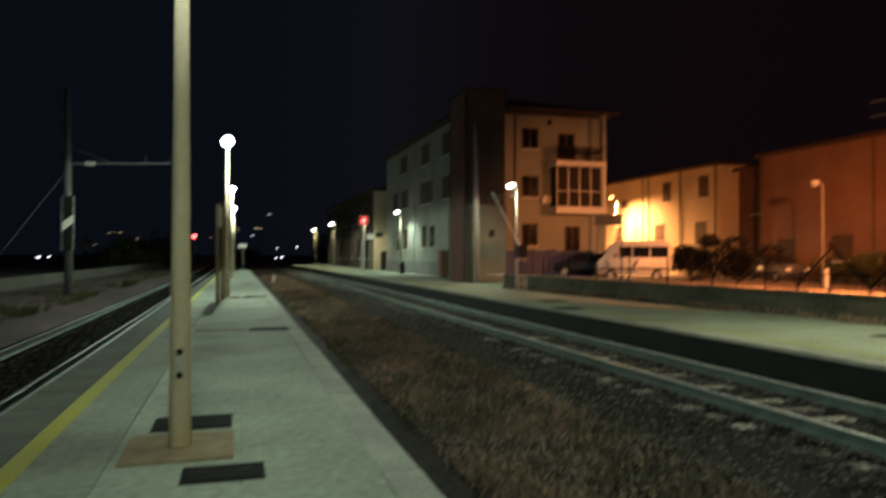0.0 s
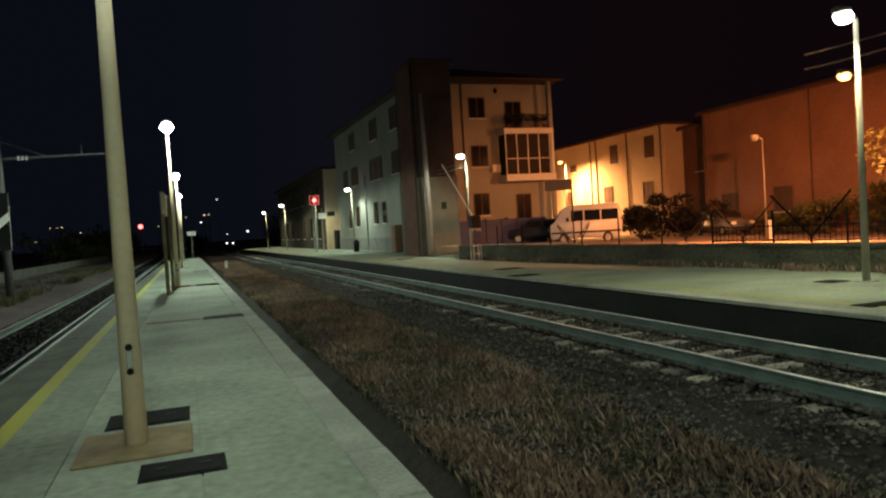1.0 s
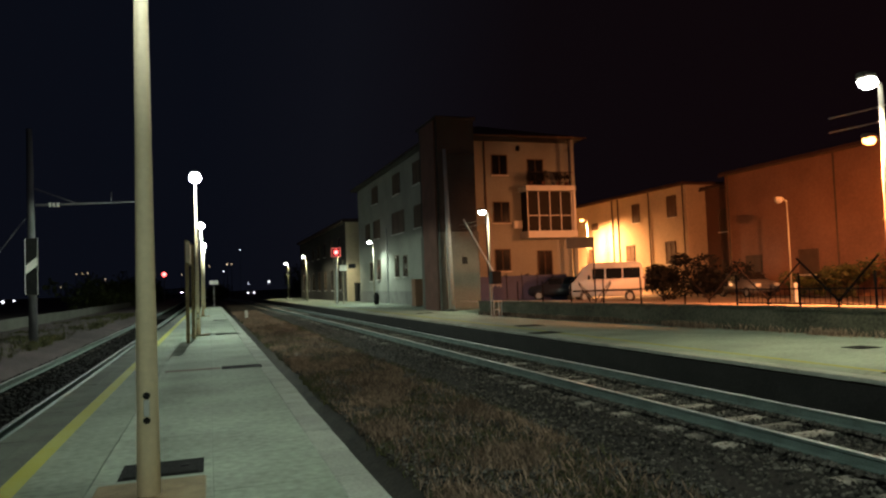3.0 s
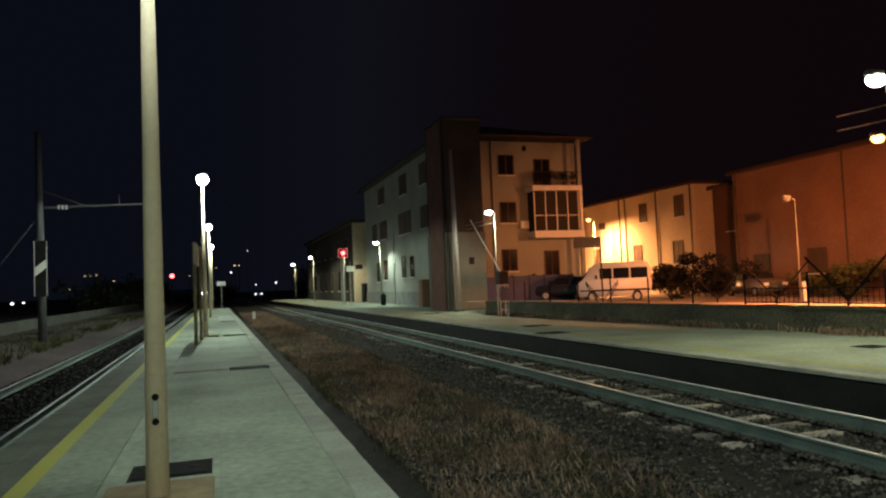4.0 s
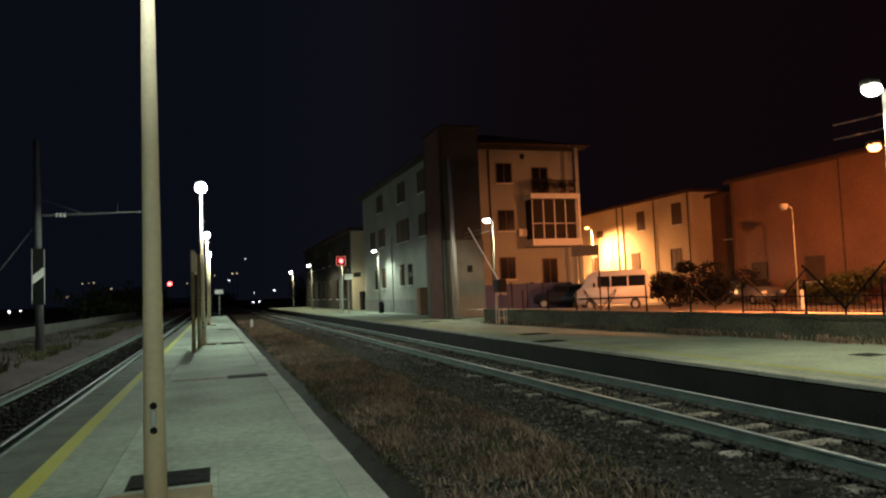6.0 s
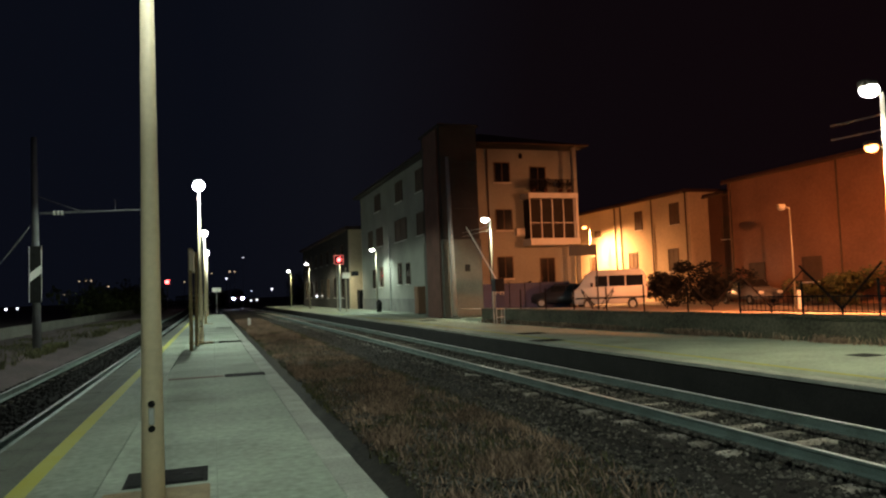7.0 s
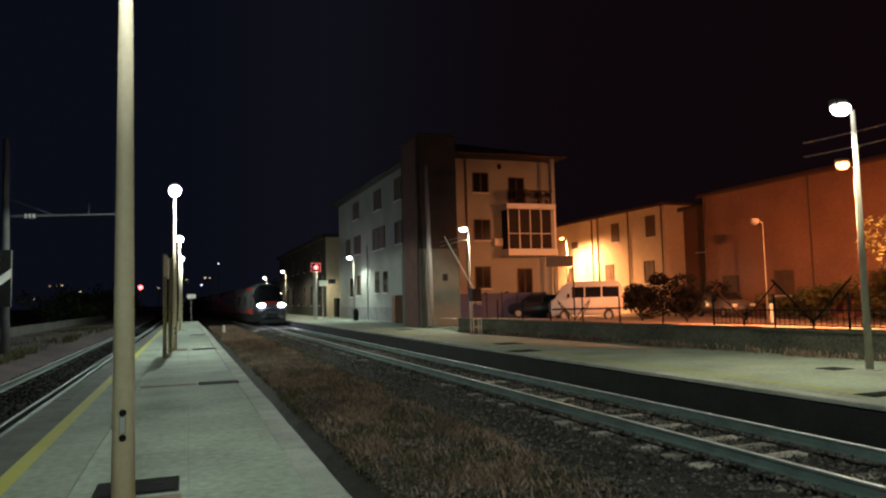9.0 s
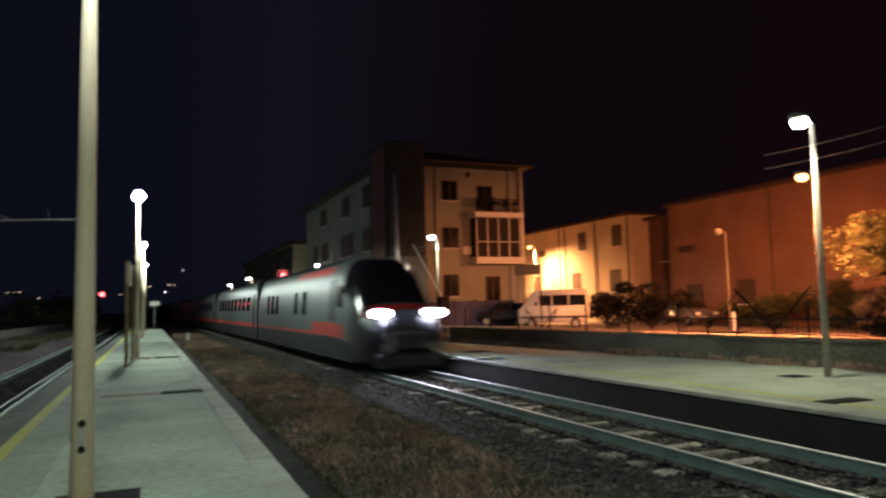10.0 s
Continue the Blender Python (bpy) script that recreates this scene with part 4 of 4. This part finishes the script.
def far_signal():
    t = thing("far_signal", "distant railway signal showing red", "signal", m=pose(-8.24, 149.8, -1.45))
    part("post", tube((0, 0, 0), (0, 0, 6.0), 0.1), M_GALV, t)
    part("backboard", box(-0.45, 0.45, -0.03, 0.03, 5.9, 7.3, 0.02), M_DARKMETAL, t)
    part("lens", ball((0, -0.08, 6.65), 0.42, 0.06, 0.42), M_RED, t, "glowing red lens", True)
    part("lens", ball((-2.0, -0.08, 6.85), 0.18, 0.06, 0.14), M_RED, t, "", True)
    part("bracket", box(-2.1, -0.45, -0.02, 0.02, 6.8, 6.86), M_DARKMETAL, t)


far_signal()


def platform_board():
    t = thing("platform_sign", "tall two-post platform sign seen edge on", "sign", m=pose(-0.62, 23.4, 0))
    for x, y, h in ((0, 0, 3.2), (0.12, 2.1, 3.2)):
        part("post", tube((x, y, 0), (x, y, h), 0.06, None, 10), M_PAD, t, "brown post")
    part("panel", box(-0.03, 0.09, -0.1, 2.2, 2.5, 3.15, 0.01), M_POLE, t)


platform_board()


def far_board():
    t = thing("end_board", "small white board on a post at the platform end", "sign", m=pose(0.55, 78, -1.45))
    part("post", tube((0, 0, 0), (0, 0, 3.85), 0.04), M_GALV, t)
    part("board", box(-0.45, 0.45, -0.03, 0.0, 3.7, 4.15, 0.01), M_WHITE, t)
    p = thing("marker_post", "short white marker post beside the track", "post", m=pose(2.9, 60, -0.85))
    part("stake", tube((0, 0, 0), (0, 0, 0.75), 0.13, 0.11), M_WHITE, p, "white stake")


far_board()


def name_board():
    t = thing("station_sign", "dark framed station board on a slender post", "sign", m=pose(15.9, 27.8, 0, 0, 0, -25))
    part("post", tube((0.42, 0, 0), (0.42, 0, 3.35), 0.035), M_DARKMETAL, t)
    part("board", box(-0.75, 0.45, -0.04, 0.04, 2.9, 3.38, 0.01), M_BOARD, t, "dark grey board")
    for k in (-1, 1):
        part("brace", tube((0.42, 0, 0.1), (0.42 + k * 0.7, 0.1, 1.3), 0.025), M_DARKMETAL, t)


name_board()


def catenary_mast():
    t = thing("catenary_mast", "tall grey overhead line mast with a striped board", "mast", m=pose(-6.65, 32.0, 0.1))
    part("column", tube((0, 0, -0.4), (-0.1, 0, 8.3), 0.17, 0.11, 12), M_MAST, t, "", True)
    part("arm", tube((0.1, 0, 5.2), (3.9, 0, 5.35), 0.05, 0.035, 10), M_MAST, t)
    part("stay", tube((0, 0, 5.9), (1.6, 0, 5.28), 0.025), M_MAST, t)
    part("dropper", tube((2.9, 0, 5.3), (2.9, 0, 5.75), 0.02), M_MAST, t)
    for k in range(3):
        part("insulator", tube((0.6 + k * 0.14, 0, 5.22), (0.68 + k * 0.14, 0, 5.22), 0.09, 0.09, 10), M_WHITE, t)
    part("guy_wire", tube((0, 0, 5.0), (-3.4, 0, 0.2), 0.02), M_MAST, t)
    b = part("board", box(-0.23, 0.23, -0.24, -0.21, 1.6, 3.85, 0.01), M_BLACK, t, "black board with a white slash")
    v = [(-0.2, -0.246, 2.42), (0.2, -0.246, 2.75), (0.2, -0.246, 3.1), (-0.2, -0.246, 2.77)]
    pymesh("slash", v, [(0, 1, 2, 3)], M_WHITE, parent=b, label="white slash")
    for x in (-0.23, 0.21):
        part("edge", box(x, x + 0.02, -0.25, -0.242, 1.62, 3.83), M_WHITE, b)


catenary_mast()


def left_wall():
    t = thing("wall_embankment", "low grey wall on top of the bank", "wall", kind="structure")
    part("wall_body", box(-10.4, -10.15, 12, 130, -0.3, 0.48), M_ANNEX, t)


left_wall()


def roof_cables():
    for k in range(2):
        t = thing("overhead_cable", "thin pale overhead cable", "cable", "overhead cables")
        p0, p1 = (Vector((16.77, 17.17, 5.9)) - Vector((0, 0, 0.42 * k))), (Vector((20.97, 11.67, 7.1)) - Vector((0, 0, 0.45 * k)))
        v, f = [], []
        for i in range(13):
            u = i / 12
            c = p0.lerp(p1, 0.2 + 0.8 * u) - Vector((0, 0, 0.1 + 0.5 * u * (1 - u)))
            v += [(c.x + 0.016 * math.cos(k6 * math.pi / 3), c.y + 0.012 * math.cos(k6 * math.pi / 3), c.z + 0.02 * math.sin(k6 * math.pi / 3)) for k6 in range(6)]
            if i:
                f += [(6 * i - 6 + q, 6 * i - 6 + (q + 1) % 6, 6 * i + (q + 1) % 6, 6 * i + q) for q in range(6)]
        pymesh("wire", v, f, M_GALV, parent=t)


    t = thing("utility_pole", "concrete pole carrying two cables beside the street", "pole", m=pose(20.97, 11.72, 0))
    part("shaft", tube((0, 0, 0), (0, 0, 7.3), 0.16, 0.1, 12), M_ANNEX, t, "", True)
    part("crossbar", box(-0.05, 0.05, -0.25, 0.25, 6.35, 6.45), M_GALV, t)
    for k, z in enumerate((4.62, 4.84)):
        t = thing("service_cable", "thin service cable from the tower to the lamp post", "cable", "service cables")
        part("wire", tube((13.6, 37.6, z - 0.05), (13.9, 34.02, z + 0.02), 0.012, None, 6), M_GALV, t)


roof_cables()


# ---- distance ----
def far_lamp(x, y, z, r, material, base=-1.45):
    t = thing("distant_lamp", "distant street lamp glowing at night", "street lamp", "distant lamps", m=pose(x, y, base))
    part("pole", tube((0, 0, 0), (0, 0, z - base), 0.06, None, 6), M_DARKMETAL, t)
    part("lantern", ball((0, 0, z - base), r * 0.7, r * 0.7, r * 0.55, None, 10), material, t, "glowing lantern", True)


for x, y, z, r, m in ((8.9, 149.8, 0.95, 0.28, M_FARW), (7.7, 149.8, 0.9, 0.28, M_FARW), (11.9, 149.5, 3.1, 0.32, M_FARW), (3.0, 150, 5.5, 0.26, M_FARW), (3.7, 150, 6.9, 0.3, M_FARY),
                      (4.6, 150, 6.9, 0.22, M_FARY), (-5.0, 150, 5.1, 0.2, M_FARY), (8.4, 160, 2.9, 0.2, M_FARW), (-22.6, 148, 5.8, 0.25, M_FARY), (-21.6, 148, 5.8, 0.22, M_FARY),
                      (-23.6, 148, 5.7, 0.18, M_FARY), (-35.2, 145.8, 1.0, 0.4, M_FARW), (-33.4, 145.8, 1.1, 0.3, M_FARW), (-30, 147, 2.0, 0.15, M_FARY), (-26, 147, 3.3, 0.2, M_FARY),
                      (-18.6, 148, 4.6, 0.2, M_FARY), (-15, 149, 3.4, 0.15, M_FARY), (0.2, 150, 6.6, 0.16, M_FARY), (-48, 140, 1.5, 0.45, M_FARY), (-45, 141, 1.4, 0.4, M_FARY), (-43, 142, 1.3, 0.4, M_FARY),
                      (-2.8, 150, 2.1, 0.12, M_FARW), (12.6, 300, 18, 0.35, M_FARW)):
    far_lamp(x, y, z, r, m)


def woods(x0, x1, y0, y1, n, hmin, hmax, seed):
    rng = random.Random(seed)
    V, F = [], []
    for _ in range(n):
        x, y, h = rng.uniform(x0, x1), rng.uniform(y0, y1), rng.uniform(hmin, hmax)
        v, f = leaves(rng, 420, x, y, h * 0.5 - 0.6, h * 0.55, h * 0.55, h * 0.55, 0.28)
        k = len(V)
        V += v
        F += [tuple(a + k for a in q) for q in f]
    pymesh("far_woods", V, F, M_LEAF, "stuff", "dark trees along the line", "trees")


woods(-15, -9.3, 96, 150, 26, 3.0, 4.6, 7)
woods(1.4, 2.6, 170, 176, 5, 3.2, 4.2, 9)
woods(17, 40, 118, 190, 30, 4, 8, 8)


# ---- the train ----
def smooth_between(table, v):
    for (a, p), (b, q) in zip(table, table[1:]):
        if v <= b:
            u = max(0.0, (v - a) / (b - a))
            return p + (q - p) * u
    return table[-1][1]


NOSE_W = [(0, 0.55), (0.12, 0.95), (0.4, 1.2), (1.0, 1.34), (2.2, 1.41), (4, 1.425), (40, 1.425)]
NOSE_T = [(0, 1.15), (0.12, 1.55), (0.5, 1.85), (0.95, 2.1), (1.6, 2.75), (2.3, 3.35), (3.0, 3.68), (4.2, 3.82), (40, 3.82)]
NOSE_B = [(0, 0.7), (0.3, 0.4), (1, 0.28), (40, 0.28)]
FLAT_W, FLAT_T, FLAT_B = [(0, 1.425), (40, 1.425)], [(0, 3.82), (40, 3.82)], [(0, 0.28), (40, 0.28)]


def shell_point(y, u, tabs, out=0.0):
    """u runs from the left skirt (0) over the roof (0.5) to the right skirt (1)."""
    w, t, b = (smooth_between(tab, y) + out for tab in tabs)
    th = math.pi * (1 - u)
    c, s = math.cos(th), math.sin(th)
    n = 4.2
    x = w * math.copysign(abs(c) ** (2 / n), c)
    z = b + (t - b) * abs(s) ** (2 / n)
    return (x, y - (out if y < 3 else 0), z)


def shell(tabs, y0, y1, u0, u1, ny, nu, out=0.0):
    bm = bmesh.new()
    grid = [[bm.verts.new(shell_point(y0 + (y1 - y0) * (j / ny) ** (1.6 if y0 < 0.3 else 1), u0 + (u1 - u0) * i / nu, tabs, out)) for i in range(nu + 1)] for j in range(ny + 1)]
    for j in range(ny):
        for i in range(nu):
            bm.faces.new((grid[j][i], grid[j + 1][i], grid[j + 1][i + 1], grid[j][i + 1]))
    return bm


def side_u(z, t=3.82, b=0.28):
    """The shell parameter at which the left flank is z high."""
    s = max(0.0, min(1.0, (z - b) / (t - b))) ** (4.2 / 2)
    return math.asin(s) / math.pi


def flank(name, y0, y1, z0, z1, material, parent, tabs, label="", out=0.012):
    for left in (True, False):
        a, b = side_u(z0), side_u(z1)
        if not left:
            a, b = 1 - b, 1 - a
        part(name, shell(tabs, y0, y1, a, b, 2 if y1 - y0 < 3 else 10, 4, out), material, parent, label, True)


def bogie(t, y):
    b = part("bogie", box(-1.15, 1.15, y - 1.6, y + 1.6, 0.35, 0.62, 0.05), M_TRAING, t, "dark bogie frame")
    for dy in (-1.2, 1.2):
        for s in (-1, 1):
            part("wheel", tube((s * 0.70, y + dy, 0.46), (s * 0.82, y + dy, 0.46), 0.46, None, 20), M_DARKMETAL, b)


def locomotive():
    t = thing("locomotive", "silver and red streamlined train head with dark windscreen and lit headlights", "train")
    tabs = (NOSE_W, NOSE_T, NOSE_B)
    part("body", shell(tabs, 0, 22, 0, 1, 40, 40), M_TRAINW, t, "silver painted body shell", True)
    part("nose_cap", shell([[(a, b) for a, b in tab] for tab in tabs], 0, 0.02, 0, 1, 1, 40), M_TRAING, t)
    part("nose_plate", box(-0.53, 0.53, -0.01, 0.03, 0.72, 1.12, 0.02), M_TRAING, t)
    part("rear_wall", box(-1.40, 1.40, 21.9, 22.0, 0.3, 3.75), M_TRAING, t)
    part("windscreen", shell(tabs, 0.98, 2.95, 0.15, 0.85, 12, 22, 0.015), M_GLASS, t, "large dark windscreen", True)
    part("red_bonnet", shell(tabs, 0.62, 0.97, 0.22, 0.78, 4, 16, 0.012), M_TRAINR, t, "red band below the windscreen", True)
    part("roof", shell(tabs, 2.9, 22, 0.33, 0.67, 12, 12, 0.012), M_TRAING, t, "dark grey roof", True)
    part("apron", shell(tabs, 0.1, 1.9, 0.0, 0.13, 6, 5, 0.02), M_TRAING, t, "dark lower apron", True)
    part("apron", shell(tabs, 0.1, 1.9, 0.87, 1.0, 6, 5, 0.02), M_TRAING, t, "dark lower apron", True)
    part("plough", box(-1.1, 1.1, 0.05, 0.5, 0.12, 0.62, 0.08), M_TRAING, t, "dark front apron")
    flank("red_stripe", 2.7, 7.4, 1.02, 1.5, M_TRAINR, t, tabs, "red waist flash")
    flank("thin_red_stripe", 7.42, 22, 1.02, 1.13, M_TRAINR, t, tabs, "thin red waist stripe")
    flank("red_roof_flash", 4.6, 11, 3.2, 3.5, M_TRAINR, t, tabs, "red flash under the roof edge")
    flank("skirt", 0.15, 22, 0.3, 1.0, M_TRAING, t, tabs, "dark grey skirt")
    part("front_mask", shell(tabs, 0.03, 0.36, 0.03, 0.97, 4, 20, 0.01), M_TRAING, t, "dark lower front mask", True)
    flank("cab_window", 2.75, 3.5, 2.1, 2.85, M_GLASS, t, tabs, "dark cab window")
    flank("cab_door", 3.8, 4.5, 1.55, 3.0, M_TRAING, t, tabs, "dark cab door", 0.018)
    for y in (8.6, 10.4, 15.2, 16.6, 18.0):
        flank("side_window", y, y + 0.8, 1.75, 2.7, M_GLASS, t, tabs, "dark side window")
    for s in (-1, 1):
        part("headlight", ball((s * 0.88, 0.30, 1.80), 0.30, 0.17, 0.15, None, 16), M_HEAD, t, "glowing white headlight", True)
        part("headlight_rim", ball((s * 0.88, 0.36, 1.80), 0.36, 0.17, 0.21, None, 16), M_TRAING, t, "", True)
        part("marker_light", ball((s * 0.62, 2.75, 3.42), 0.06, 0.05, 0.05), M_WHITE, t)
    for y in (4.2, 17.8):
        bogie(t, y)
    return t


def coach():
    t = thing("passenger_coach", "silver passenger coach with red stripe and dark windows", "train", "train coaches")
    tabs = (FLAT_W, FLAT_T, FLAT_B)
    part("body", shell(tabs, 0, 25.2, 0, 1, 6, 40), M_TRAINW, t, "silver painted body shell", True)
    for y in (0.0, 25.1):
        part("end_wall", box(-1.38, 1.38, y, y + 0.1, 0.3, 3.72), M_TRAING, t)
    part("roof", shell(tabs, 0.05, 25.15, 0.33, 0.67, 6, 12, 0.012), M_TRAING, t, "dark grey roof", True)
    flank("red_stripe", 0.1, 25.1, 0.95, 1.2, M_TRAINR, t, tabs, "red waist stripe")
    flank("skirt", 0.1, 25.1, 0.3, 0.94, M_TRAING, t, tabs, "dark grey skirt")
    for k in range(9):
        flank("side_window", 3.0 + k * 2.2, 4.5 + k * 2.2, 1.95, 2.8, M_GLASS, t, tabs, "dark side window")
    for y in (0.8, 23.4):
        flank("door", y, y + 1.0, 0.75, 2.95, M_TRAING, t, tabs, "dark plug door", 0.018)
    part("gangway", box(-0.9, 0.9, 25.2, 25.75, 0.6, 3.4, 0.05), M_RUBBER, t)
    for y in (4, 21):
        bogie(t, y)
    return t


loco = locomotive()
cars = [coach()]
for k in range(6):
    cars.append(copy_thing(cars[0], Matrix.Identity(4)))
SPEED = 43.5


def car_pose(front):
    a, b = front + 3, front + 20
    xa, xb = track_x(a), track_x(b)
    turn = math.degrees(math.atan2(-(xb - xa), b - a))
    return pose(xa + (xb - xa) * (front - a) / (b - a), front, RAIL, 0, 0, turn)


def motions():
    times = [i * 0.5 for i in range(21)]
    walk(loco, [(t, car_pose(20.4 + SPEED * (10 - t))) for t in times])
    for k, c in enumerate(cars):
        walk(c, [(t, car_pose(20.4 + 22.6 + 25.8 * k + SPEED * (10 - t))) for t in times])


motions()
